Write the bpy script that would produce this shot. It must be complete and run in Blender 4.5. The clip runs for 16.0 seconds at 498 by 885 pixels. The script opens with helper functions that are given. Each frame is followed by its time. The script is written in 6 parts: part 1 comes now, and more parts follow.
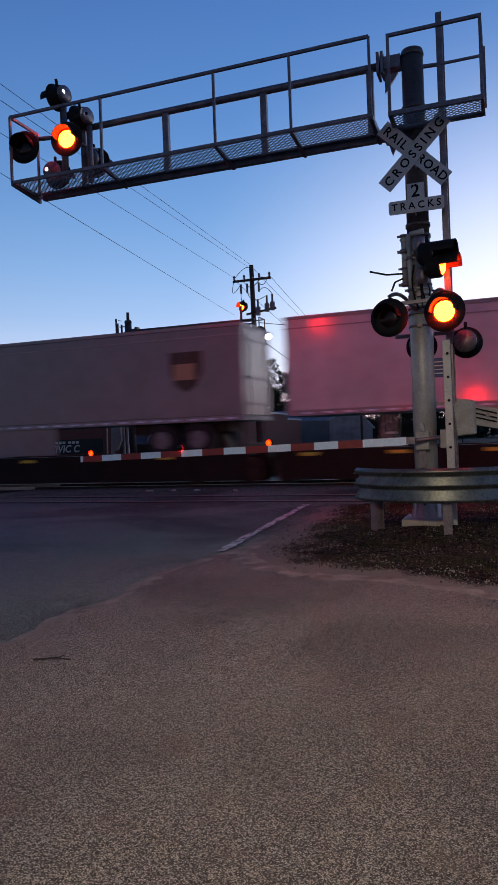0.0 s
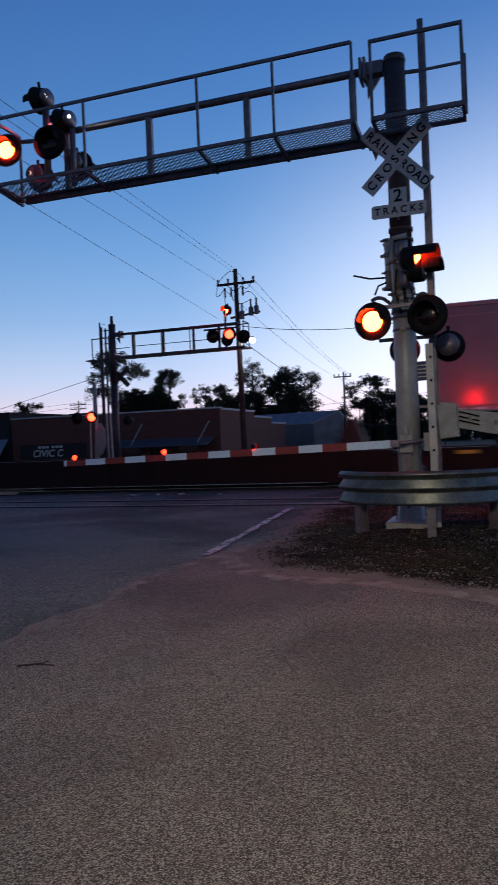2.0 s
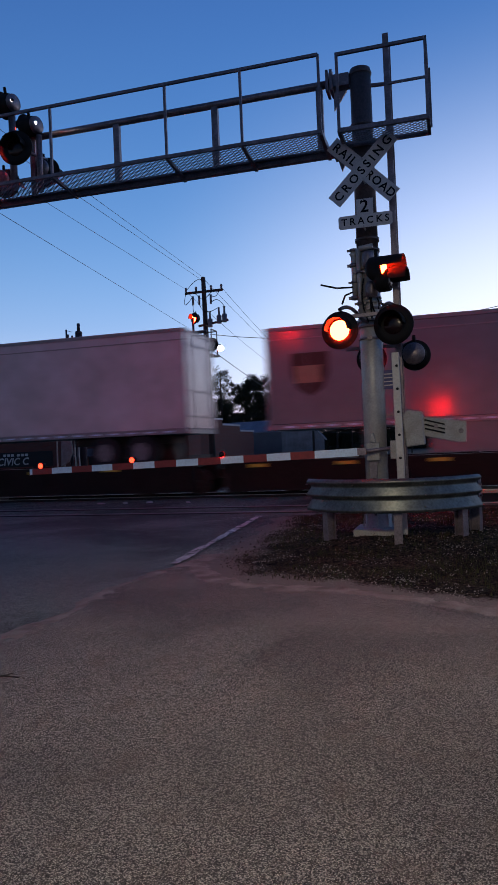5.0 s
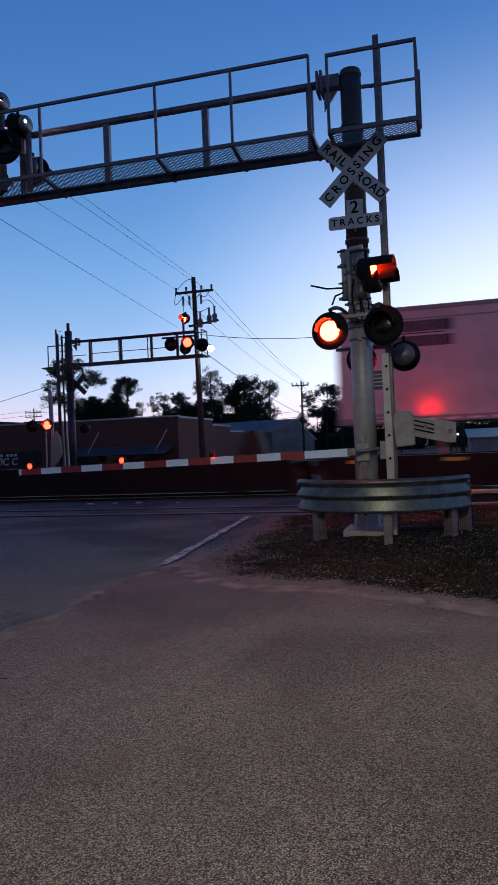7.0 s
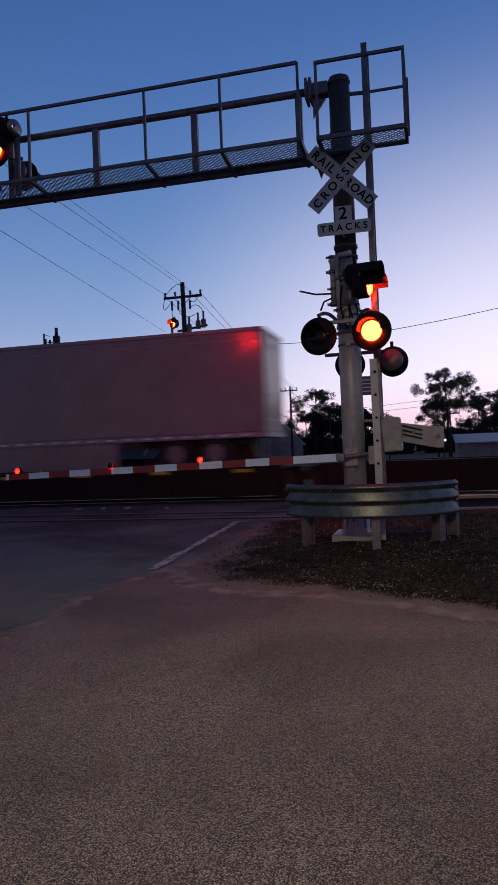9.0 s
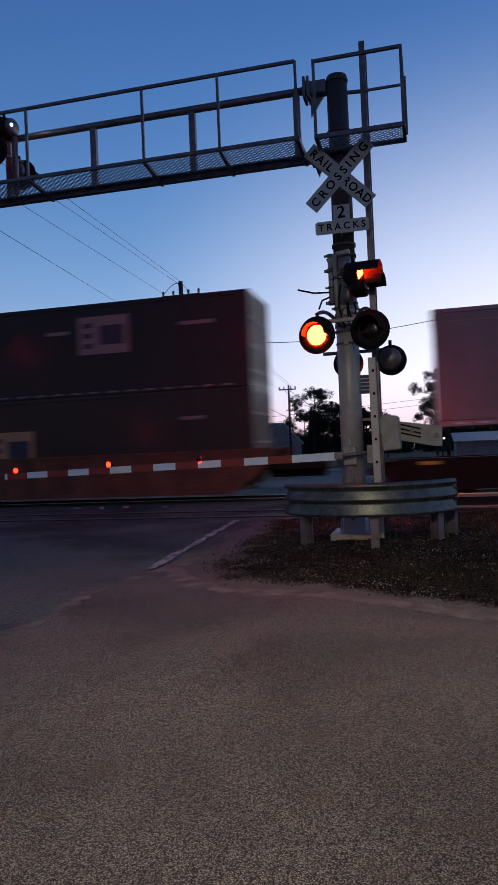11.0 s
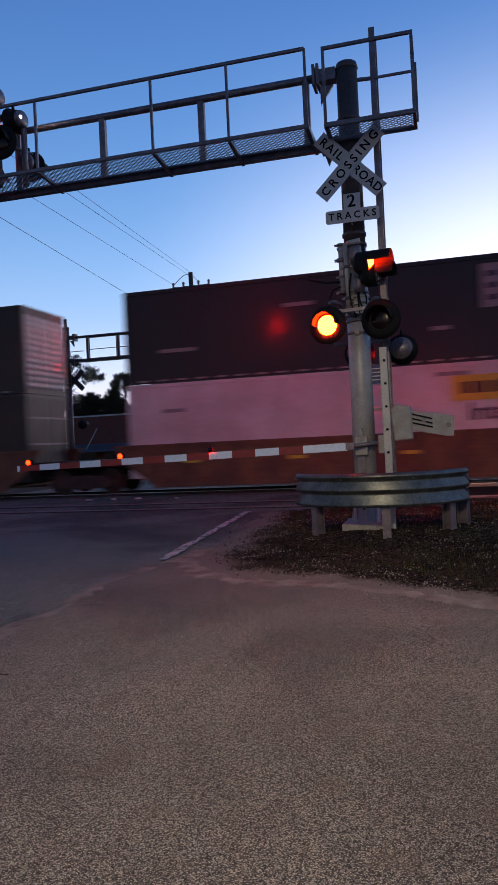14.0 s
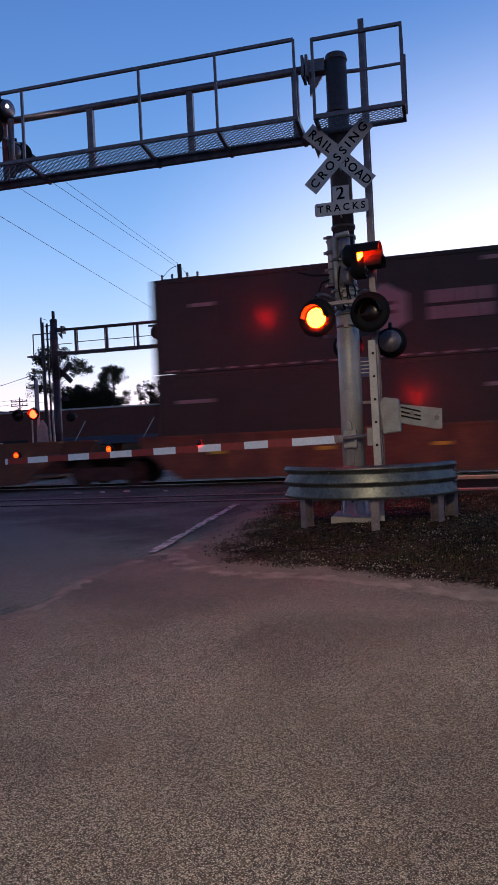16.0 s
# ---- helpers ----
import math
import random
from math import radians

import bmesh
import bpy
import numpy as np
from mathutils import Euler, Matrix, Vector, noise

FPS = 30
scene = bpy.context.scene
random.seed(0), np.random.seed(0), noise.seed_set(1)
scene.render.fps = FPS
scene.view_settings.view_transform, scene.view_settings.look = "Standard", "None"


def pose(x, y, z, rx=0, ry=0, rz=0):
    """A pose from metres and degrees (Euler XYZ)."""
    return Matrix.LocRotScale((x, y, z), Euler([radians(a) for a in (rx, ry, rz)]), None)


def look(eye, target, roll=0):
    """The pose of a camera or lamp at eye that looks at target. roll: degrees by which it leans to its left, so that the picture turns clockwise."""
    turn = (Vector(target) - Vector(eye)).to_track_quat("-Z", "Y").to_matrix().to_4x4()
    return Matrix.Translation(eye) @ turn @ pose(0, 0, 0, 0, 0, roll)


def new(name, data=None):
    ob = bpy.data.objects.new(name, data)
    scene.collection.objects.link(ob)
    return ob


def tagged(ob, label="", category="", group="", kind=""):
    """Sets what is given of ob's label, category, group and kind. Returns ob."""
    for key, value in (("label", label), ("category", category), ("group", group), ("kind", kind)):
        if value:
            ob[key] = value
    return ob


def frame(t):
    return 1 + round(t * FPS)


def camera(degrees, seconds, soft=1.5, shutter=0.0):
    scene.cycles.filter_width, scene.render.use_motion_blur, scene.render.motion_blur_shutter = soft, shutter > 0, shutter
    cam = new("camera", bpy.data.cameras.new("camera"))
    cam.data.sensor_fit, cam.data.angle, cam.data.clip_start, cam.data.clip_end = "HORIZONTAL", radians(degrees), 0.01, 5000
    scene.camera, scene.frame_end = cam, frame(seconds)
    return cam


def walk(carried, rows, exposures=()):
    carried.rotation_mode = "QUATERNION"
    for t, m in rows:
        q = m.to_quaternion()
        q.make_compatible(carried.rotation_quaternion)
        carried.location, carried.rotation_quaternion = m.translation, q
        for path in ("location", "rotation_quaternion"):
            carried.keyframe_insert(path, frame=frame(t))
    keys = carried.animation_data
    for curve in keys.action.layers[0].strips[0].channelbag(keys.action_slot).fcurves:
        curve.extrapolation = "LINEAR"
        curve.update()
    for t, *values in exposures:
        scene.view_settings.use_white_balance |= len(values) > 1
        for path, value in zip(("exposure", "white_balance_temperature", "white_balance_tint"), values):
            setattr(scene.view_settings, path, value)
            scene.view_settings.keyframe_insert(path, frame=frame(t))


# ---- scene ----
cam = camera(38.25, 16.0, soft=1.2, shutter=0.9)
EYE = (0.0, 0.0, 1.5)
TURNS = [
    (0.0, 89.65, 2.12, 19.90), (0.5, 89.74, 2.06, 19.86), (1.0, 89.84, 2.18, 19.92), (1.5, 90.03, 2.27, 19.97),
    (2.0, 89.89, 2.32, 18.66), (2.5, 90.10, 2.22, 16.92), (3.0, 90.25, 2.21, 16.81), (3.5, 90.33, 2.36, 16.79),
    (4.0, 90.46, 2.41, 16.31), (6.5, 90.36, 2.33, 15.92), (7.0, 90.42, 2.34, 15.33), (7.5, 90.80, 2.36, 14.86),
    (8.0, 90.81, 2.26, 14.55), (8.5, 90.73, 2.17, 14.50), (9.0, 90.79, 2.28, 14.43), (11.5, 90.60, 2.41, 14.31),
    (12.0, 90.43, 2.32, 14.55), (12.5, 90.37, 2.54, 14.85), (13.0, 90.44, 2.64, 14.99), (13.5, 90.22, 2.68, 15.14),
    (14.0, 90.01, 2.72, 15.20), (14.5, 90.16, 2.62, 14.94), (15.0, 89.71, 2.46, 14.71), (15.5, 89.56, 2.60, 14.47),
    (16.0, 89.39, 2.72, 14.32)]
EXPOSURES = [(0.0, 0.42), (1.0, 0.42), (1.5, 0.52), (2.0, 0.20), (2.5, 0.10), (3.5, 0.0), (4.2, 0.08), (6.4, 0.38), (7.2, 0.16), (8.0, -0.12), (8.5, -0.10), (9.0, -0.12), (11.5, 0.20), (12.0, 0.62), (12.5, 0.62), (13.0, 0.50), (14.0, 0.60), (14.5, 0.60), (15.0, 0.42), (15.5, 0.44), (16.0, 0.70)]
WARMTH = ((0.0, 7780), (1.5, 7730), (2.0, 7050), (2.5, 7000), (4.2, 7030), (6.4, 6930), (8.0, 6830), (8.5, 7230), (9.0, 7630), (11.5, 7380), (12.0, 7680), (14.5, 7730), (16.0, 7830))
TINT = ((0.0, 20), (1.5, 22), (2.0, 15), (2.5, 18), (4.2, 20), (6.4, 14), (8.0, 15), (8.6, 22), (9.0, 30), (11.5, 18), (12.5, 20), (14.5, 20), (15.0, 22), (16.0, 22))


def between(table, t):
    for (a, p), (b, q) in zip(table, table[1:]):
        if a <= t <= b:
            return p + (q - p) * (t - a) / (b - a)


walk(cam, [(t, pose(*EYE, rx, ry, rz)) for t, rx, ry, rz in TURNS], [(t, stops, between(WARMTH, t), between(TINT, t)) for t, stops in EXPOSURES])


# ---- dusk sky ----
def build_world():
    w = bpy.data.worlds.new("dusk_sky")
    scene.world = w
    w.use_nodes = True
    nt = w.node_tree
    nt.nodes.clear()
    n, l = nt.nodes.new, nt.links.new
    out, bg = n("ShaderNodeOutputWorld"), n("ShaderNodeBackground")
    co, sep = n("ShaderNodeTexCoord"), n("ShaderNodeSeparateXYZ")
    l(co.outputs["Generated"], sep.inputs[0])
    ramp = n("ShaderNodeValToRGB")
    ramp.color_ramp.interpolation = "B_SPLINE"
    e = ramp.color_ramp.elements
    e[0].position, e[0].color = 0.0, (0.84, 0.78, 0.95, 1)
    e[1].position, e[1].color = 1.0, (0.012, 0.045, 0.17, 1)
    for p, c in ((0.07, (0.56, 0.69, 0.94)), (0.17, (0.21, 0.45, 0.82)), (0.32, (0.086, 0.27, 0.63)), (0.48, (0.043, 0.172, 0.49)), (0.62, (0.031, 0.120, 0.39))):
        el = e.new(p)
        el.color = (*c, 1)
    l(sep.outputs["Z"], ramp.inputs[0])
    # afterglow round the place where the sun is, below the horizon
    g = Vector((0.42, 0.90, 0.0)).normalized()
    dot = n("ShaderNodeVectorMath")
    dot.operation = "DOT_PRODUCT"
    dot.inputs[1].default_value = g
    l(co.outputs["Generated"], dot.inputs[0])
    mr = n("ShaderNodeMapRange")
    mr.interpolation_type = "SMOOTHSTEP"
    mr.inputs[1].default_value, mr.inputs[2].default_value = 0.62, 1.0
    mr.inputs[3].default_value, mr.inputs[4].default_value = 0.0, 1.0
    l(dot.outputs["Value"], mr.inputs[0])
    mix = n("ShaderNodeMixRGB")
    mix.inputs[2].default_value = (0.98, 1.10, 1.38, 1)
    fade = n("ShaderNodeMapRange")
    fade.interpolation_type = "SMOOTHSTEP"
    fade.inputs[1].default_value, fade.inputs[2].default_value = 0.02, 0.54
    fade.inputs[3].default_value, fade.inputs[4].default_value = 1.0, 0.0
    l(sep.outputs["Z"], fade.inputs[0])
    both = n("ShaderNodeMath")
    both.operation = "MULTIPLY"
    l(mr.outputs[0], both.inputs[0])
    l(fade.outputs[0], both.inputs[1])
    l(both.outputs[0], mix.inputs[0])
    l(ramp.outputs[0], mix.inputs[1])
    # the low pink band of dawn near the horizon
    low = n("ShaderNodeMapRange")
    low.interpolation_type = "SMOOTHSTEP"
    low.inputs[1].default_value, low.inputs[2].default_value = 0.0, 0.10
    low.inputs[3].default_value, low.inputs[4].default_value = 0.62, 0.0
    l(sep.outputs["Z"], low.inputs[0])
    pink = n("ShaderNodeMath")
    pink.operation = "MULTIPLY"
    wide = n("ShaderNodeMapRange")
    wide.inputs[1].default_value, wide.inputs[2].default_value = 0.0, 1.0
    wide.inputs[3].default_value, wide.inputs[4].default_value = 0.58, 1.0
    l(mr.outputs[0], wide.inputs[0])
    l(low.outputs[0], pink.inputs[0])
    l(wide.outputs[0], pink.inputs[1])
    mix2 = n("ShaderNodeMixRGB")
    mix2.inputs[2].default_value = (0.92, 0.50, 0.55, 1)
    l(pink.outputs[0], mix2.inputs[0])
    l(mix.outputs[0], mix2.inputs[1])
    away = n("ShaderNodeMapRange")
    away.interpolation_type = "SMOOTHSTEP"
    away.inputs[1].default_value, away.inputs[2].default_value = -0.75, 0.85
    away.inputs[3].default_value, away.inputs[4].default_value = 0.39, 1.0
    l(dot.outputs["Value"], away.inputs[0])
    dim = n("ShaderNodeMixRGB")
    dim.blend_type = "MULTIPLY"
    dim.inputs[0].default_value = 1.0
    l(mix2.outputs[0], dim.inputs[1])
    l(away.outputs[0], dim.inputs[2])
    l(dim.outputs[0], bg.inputs[0])
    bg.inputs[1].default_value = 1.0
    l(bg.outputs[0], out.inputs[0])


build_world()


def inferred_light():
    """Unseen light inferred behind the camera, built as a street lamp warming the apron."""
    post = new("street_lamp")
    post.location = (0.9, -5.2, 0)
    tagged(post, "unseen street lamp assumed behind the camera to warm the apron", "street lamp")
    data = bpy.data.lights.new("unseen_lamp_light", "AREA")
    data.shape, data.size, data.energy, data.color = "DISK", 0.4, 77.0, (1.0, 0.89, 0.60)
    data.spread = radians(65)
    ob = new("unseen_lamp_light", data)
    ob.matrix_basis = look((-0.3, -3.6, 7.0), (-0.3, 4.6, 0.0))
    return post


INFERRED_LAMP_POST = inferred_light()


# ---- materials ----
def mat(name, color, rough=0.6, metal=0.0, vary=0.25, scale=6.0, fine=60.0, bump=0.15, dirt=None, dirt_amount=0.5, coat=0.0):
    m = bpy.data.materials.new(name)
    m.use_nodes = True
    nt = m.node_tree
    n, l = nt.nodes.new, nt.links.new
    b = nt.nodes["Principled BSDF"]
    co = n("ShaderNodeTexCoord")
    big, small = n("ShaderNodeTexNoise"), n("ShaderNodeTexNoise")
    big.inputs["Scale"].default_value, small.inputs["Scale"].default_value = scale, fine
    big.inputs["Detail"].default_value, small.inputs["Detail"].default_value = 4, 3
    l(co.outputs["Object"], big.inputs["Vector"])
    l(co.outputs["Object"], small.inputs["Vector"])
    r = n("ShaderNodeValToRGB")
    d = dirt or tuple(c * (1 - vary) for c in color)
    r.color_ramp.elements[0].position, r.color_ramp.elements[1].position = 0.5 - 0.3 * dirt_amount, 0.75
    r.color_ramp.elements[0].color, r.color_ramp.elements[1].color = (*d, 1), (*color, 1)
    l(big.outputs[0], r.inputs[0])
    mx = n("ShaderNodeMixRGB")
    mx.blend_type = "MULTIPLY"
    mx.inputs[0].default_value = 1.0
    fr = n("ShaderNodeMapRange")
    fr.inputs[1].default_value, fr.inputs[2].default_value = 0.3, 0.7
    fr.inputs[3].default_value, fr.inputs[4].default_value = 1 - vary, 1 + vary * 0.5
    l(small.outputs[0], fr.inputs[0])
    l(r.outputs[0], mx.inputs[1])
    l(fr.outputs[0], mx.inputs[2])
    l(mx.outputs[0], b.inputs["Base Color"])
    rr = n("ShaderNodeMapRange")
    rr.inputs[3].default_value, rr.inputs[4].default_value = max(rough - 0.12, 0.03), min(rough + 0.12, 1)
    l(big.outputs[0], rr.inputs[0])
    l(rr.outputs[0], b.inputs["Roughness"])
    b.inputs["Metallic"].default_value = metal
    b.inputs["Coat Weight"].default_value, b.inputs["Coat Roughness"].default_value = coat, 0.15
    if bump:
        bp = n("ShaderNodeBump")
        bp.inputs["Strength"].default_value = bump
        bp.inputs["Distance"].default_value = 0.01
        l(small.outputs[0], bp.inputs["Height"])
        l(bp.outputs[0], b.inputs["Normal"])
    return m


def glow(name, color, strength):
    m = bpy.data.materials.new(name)
    m.use_nodes = True
    b = m.node_tree.nodes["Principled BSDF"]
    b.inputs["Base Color"].default_value = (*[min(c, 1) * 0.5 for c in color], 1)
    b.inputs["Emission Color"].default_value = (*color, 1)
    b.inputs["Emission Strength"].default_value = strength
    return m


def asphalt(name, stones, base, stain, chip=90.0, stain_scale=0.35, lighter=(0.2, 0.17, 0.15)):
    """Chip-sealed or rolled asphalt: single stones, patches and wear."""
    m = bpy.data.materials.new(name)
    m.use_nodes = True
    nt = m.node_tree
    n, l = nt.nodes.new, nt.links.new
    b = nt.nodes["Principled BSDF"]
    co = n("ShaderNodeTexCoord")
    v = n("ShaderNodeTexVoronoi")
    v.inputs["Scale"].default_value = chip
    ramp = n("ShaderNodeValToRGB")
    ramp.color_ramp.elements[0].position, ramp.color_ramp.elements[0].color = 0.30, (*base, 1)
    ramp.color_ramp.elements[1].position, ramp.color_ramp.elements[1].color = 0.90, (*stones, 1)
    v.inputs["Randomness"].default_value = 1.0
    warp, bent = n("ShaderNodeTexNoise"), n("ShaderNodeVectorMath")
    warp.inputs["Scale"].default_value, warp.inputs["Detail"].default_value = chip * 0.6, 2
    bent.operation = "MULTIPLY_ADD"
    bent.inputs[1].default_value = (0.25 / chip, 0.25 / chip, 0.25 / chip)
    l(co.outputs["Object"], warp.inputs["Vector"])
    l(warp.outputs["Color"], bent.inputs[0])
    l(co.outputs["Object"], bent.inputs[2])
    l(bent.outputs[0], v.inputs["Vector"])
    sepc = n("ShaderNodeSeparateColor")
    l(v.outputs["Color"], sepc.inputs[0])
    l(sepc.outputs[0], ramp.inputs[0])
    patch, mid = n("ShaderNodeTexNoise"), n("ShaderNodeTexNoise")
    patch.inputs["Scale"].default_value, mid.inputs["Scale"].default_value = stain_scale, 2.7
    patch.inputs["Detail"].default_value, mid.inputs["Detail"].default_value = 5, 6
    patch.inputs["Distortion"].default_value = 0.6
    l(co.outputs["Object"], patch.inputs["Vector"])
    l(co.outputs["Object"], mid.inputs["Vector"])
    pr = n("ShaderNodeMapRange")
    pr.interpolation_type = "SMOOTHSTEP"
    pr.inputs[1].default_value, pr.inputs[2].default_value = 0.42, 0.62
    l(patch.outputs[0], pr.inputs[0])
    mx = n("ShaderNodeMixRGB")
    mx.blend_type = "MULTIPLY"
    mx.inputs[2].default_value = (*stain, 1)
    l(pr.outputs[0], mx.inputs[0])
    l(ramp.outputs[0], mx.inputs[1])
    pm = n("ShaderNodeMapRange")
    pm.inputs[1].default_value, pm.inputs[2].default_value = 0.56, 0.72
    pm.inputs[4].default_value = 0.45
    l(mid.outputs[0], pm.inputs[0])
    mx2 = n("ShaderNodeMixRGB")
    mx2.inputs[2].default_value = (*lighter, 1)
    l(pm.outputs[0], mx2.inputs[0])
    l(mx.outputs[0], mx2.inputs[1])
    gap = n("ShaderNodeMapRange")
    gap.inputs[1].default_value, gap.inputs[2].default_value = 0.30, 0.75
    gap.inputs[3].default_value, gap.inputs[4].default_value = 1.15, 0.34
    l(v.outputs["Distance"], gap.inputs[0])
    mx3 = n("ShaderNodeMixRGB")
    mx3.blend_type = "MULTIPLY"
    mx3.inputs[0].default_value = 1.0
    l(mx2.outputs[0], mx3.inputs[1])
    l(gap.outputs[0], mx3.inputs[2])
    l(mx3.outputs[0], b.inputs["Base Color"])
    b.inputs["Roughness"].default_value = 0.85
    bp = n("ShaderNodeBump")
    bp.inputs["Strength"].default_value, bp.inputs["Distance"].default_value = 0.9, 0.012
    l(v.outputs["Distance"], bp.inputs["Height"])
    bp.invert = True
    l(bp.outputs[0], b.inputs["Normal"])
    return m


M_APRON = asphalt("brown_chip_seal", (0.56, 0.505, 0.43), (0.092, 0.082, 0.072), (0.66, 0.67, 0.70), 185.0, 0.40, (0.21, 0.155, 0.125))
M_ROAD = asphalt("grey_road_asphalt", (0.36, 0.43, 0.37), (0.054, 0.066, 0.058), (0.30, 0.32, 0.33), 120.0, 0.22, (0.23, 0.27, 0.245))
def sandy_wear(m, sand):
    """Lets washed-in sand show on a verge where its wear attribute says so."""
    nt = m.node_tree
    b = nt.nodes["Principled BSDF"]
    old = b.inputs["Base Color"].links[0].from_socket
    at, mx, ns, cr = nt.nodes.new("ShaderNodeAttribute"), nt.nodes.new("ShaderNodeMixRGB"), nt.nodes.new("ShaderNodeTexNoise"), nt.nodes.new("ShaderNodeMapRange")
    co = nt.nodes.new("ShaderNodeTexCoord")
    at.attribute_name = "wear"
    ns.inputs["Scale"].default_value, ns.inputs["Detail"].default_value = 28.0, 4.0
    add = nt.nodes.new("ShaderNodeMath")
    nt.links.new(co.outputs["Object"], ns.inputs["Vector"])
    nt.links.new(at.outputs["Fac"], add.inputs[0])
    nt.links.new(ns.outputs[0], add.inputs[1])
    cr.inputs[1].default_value, cr.inputs[2].default_value = 0.72, 1.15
    nt.links.new(add.outputs[0], cr.inputs[0])
    nt.links.new(cr.outputs[0], mx.inputs[0])
    nt.links.new(old, mx.inputs[1])
    mx.inputs[2].default_value = (*sand, 1)
    nt.links.new(mx.outputs[0], b.inputs["Base Color"])


M_SAND = mat("sandy_edge", (0.31, 0.295, 0.258), 0.95, vary=0.55, scale=4, fine=110, bump=0.7, dirt=(0.12, 0.098, 0.08))
M_VERGE = asphalt("stony_dirt", (0.080, 0.064, 0.046), (0.005, 0.004, 0.003), (0.40, 0.40, 0.34), 34.0, 0.9, (0.020, 0.020, 0.012))
sandy_wear(M_VERGE, (0.15, 0.14, 0.128))
M_DIRT = mat("dirt_and_weeds", (0.060, 0.043, 0.032), 0.95, vary=0.5, scale=1.3, fine=40, bump=0.6, dirt=(0.035, 0.035, 0.022))
M_BALLAST = mat("ballast", (0.12, 0.105, 0.10), 0.95, vary=0.6, scale=2, fine=45, bump=1.0)
M_STONE = mat("pale_gravel", (0.27, 0.25, 0.235), 0.9, vary=0.4, scale=20, fine=90)
M_STONE2 = mat("brown_gravel", (0.045, 0.036, 0.028), 0.9, vary=0.4, scale=20, fine=90)
M_PAINT = mat("worn_road_paint", (0.78, 0.79, 0.77), 0.7, vary=0.35, scale=9, fine=70, dirt=(0.20, 0.20, 0.20), dirt_amount=0.6)
M_GALV = mat("galvanised_steel", (0.50, 0.485, 0.46), 0.5, 0.3, vary=0.14, scale=3.5, fine=35, bump=0.05, dirt=(0.36, 0.345, 0.33))
M_GALVD = mat("weathered_steel", (0.26, 0.215, 0.25), 0.42, 0.5, vary=0.3, scale=6, fine=40, bump=0.08, dirt=(0.14, 0.12, 0.13))
# Near signal's steel copied darker, so the far one reads black against the sky.
M_FARSTEEL = mat("far_steel_darkened", (0.075, 0.066, 0.082), 0.5, 0.4, vary=0.3, scale=6, fine=40, bump=0.05, dirt=(0.045, 0.040, 0.048))
M_GUARD = mat("dull_guard_rail_zinc", (0.15, 0.172, 0.172), 0.40, 0.7, vary=0.3, scale=5, fine=30, bump=0.1, dirt=(0.085, 0.09, 0.09))
M_MASTTOP = mat("dark_upper_mast_steel", (0.125, 0.098, 0.100), 0.5, 0.3, vary=0.3, scale=4, fine=30, bump=0.08, dirt=(0.08, 0.062, 0.062))
M_RUST = mat("dark_rusty_steel", (0.085, 0.055, 0.042), 0.75, 0.2, vary=0.45, scale=3, fine=30, bump=0.25, dirt=(0.03, 0.022, 0.02))
M_RAIL = mat("polished_rail", (0.38, 0.36, 0.35), 0.35, 0.9, vary=0.15, scale=4, fine=50, bump=0.03)
M_BLACK = mat("black_lamp_paint", (0.008, 0.0072, 0.0075), 0.7, vary=0.3, scale=8, fine=60, bump=0.05)
M_GREYP = mat("grey_cabinet_paint", (0.37, 0.37, 0.36), 0.5, vary=0.3, scale=7, fine=60, bump=0.08, dirt=(0.28, 0.26, 0.24))
M_SIGN = mat("dull_white_sheeting", (0.62, 0.585, 0.57), 0.55, vary=0.15, scale=9, fine=50, bump=0.04)
M_LETTER = mat("black_lettering", (0.012, 0.012, 0.014), 0.5, vary=0.2, scale=20, fine=90, bump=0.0)
M_BLUESIGN = mat("blue_notice", (0.03, 0.04, 0.17), 0.5, vary=0.15, bump=0.0)
M_WHITE = mat("white_stripe", (0.66, 0.84, 0.96), 0.42, vary=0.12, scale=9, fine=40, bump=0.03)
M_RED = mat("red_stripe", (0.27, 0.030, 0.028), 0.42, vary=0.2, scale=9, fine=40, bump=0.03)
M_DULLRED = mat("unlit_red_glass", (0.012, 0.002, 0.002), 0.22, vary=0.2, scale=30, fine=90, bump=0.0)
M_LIT = glow("lit_red_lens", (1.0, 0.020, 0.0052), 185.0)
M_LITBACK = glow("lit_track_side_lens", (1.0, 0.010, 0.012), 400.0)
M_LITFAR = glow("lit_far_lens", (1.0, 0.012, 0.006), 45.0)
M_LITARM = glow("lit_arm_lens", (1.0, 0.009, 0.004), 30.0)
M_LAMPW = glow("white_street_lamp", (0.9, 0.95, 1.0), 60.0)
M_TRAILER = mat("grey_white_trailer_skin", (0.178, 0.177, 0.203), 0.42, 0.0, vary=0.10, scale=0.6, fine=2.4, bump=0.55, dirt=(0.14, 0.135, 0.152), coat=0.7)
M_TRAILW = mat("white_trailer_skin", (0.56, 0.54, 0.58), 0.36, 0.0, vary=0.08, scale=0.6, fine=2.4, bump=0.55, dirt=(0.40, 0.38, 0.40), coat=0.8)
M_ALU = mat("aluminium_trim", (0.30, 0.29, 0.30), 0.5, 0.5, vary=0.15, scale=3, fine=30, bump=0.03)
M_DARKBOX = mat("dark_green_container", (0.012, 0.020, 0.019), 0.5, vary=0.3, scale=1.0, fine=12, bump=0.05, dirt=(0.02, 0.02, 0.018), coat=0.18)
M_NAVYBOX = mat("near_black_container", (0.010, 0.012, 0.021), 0.5, vary=0.3, scale=1.0, fine=12, bump=0.05, coat=0.18)
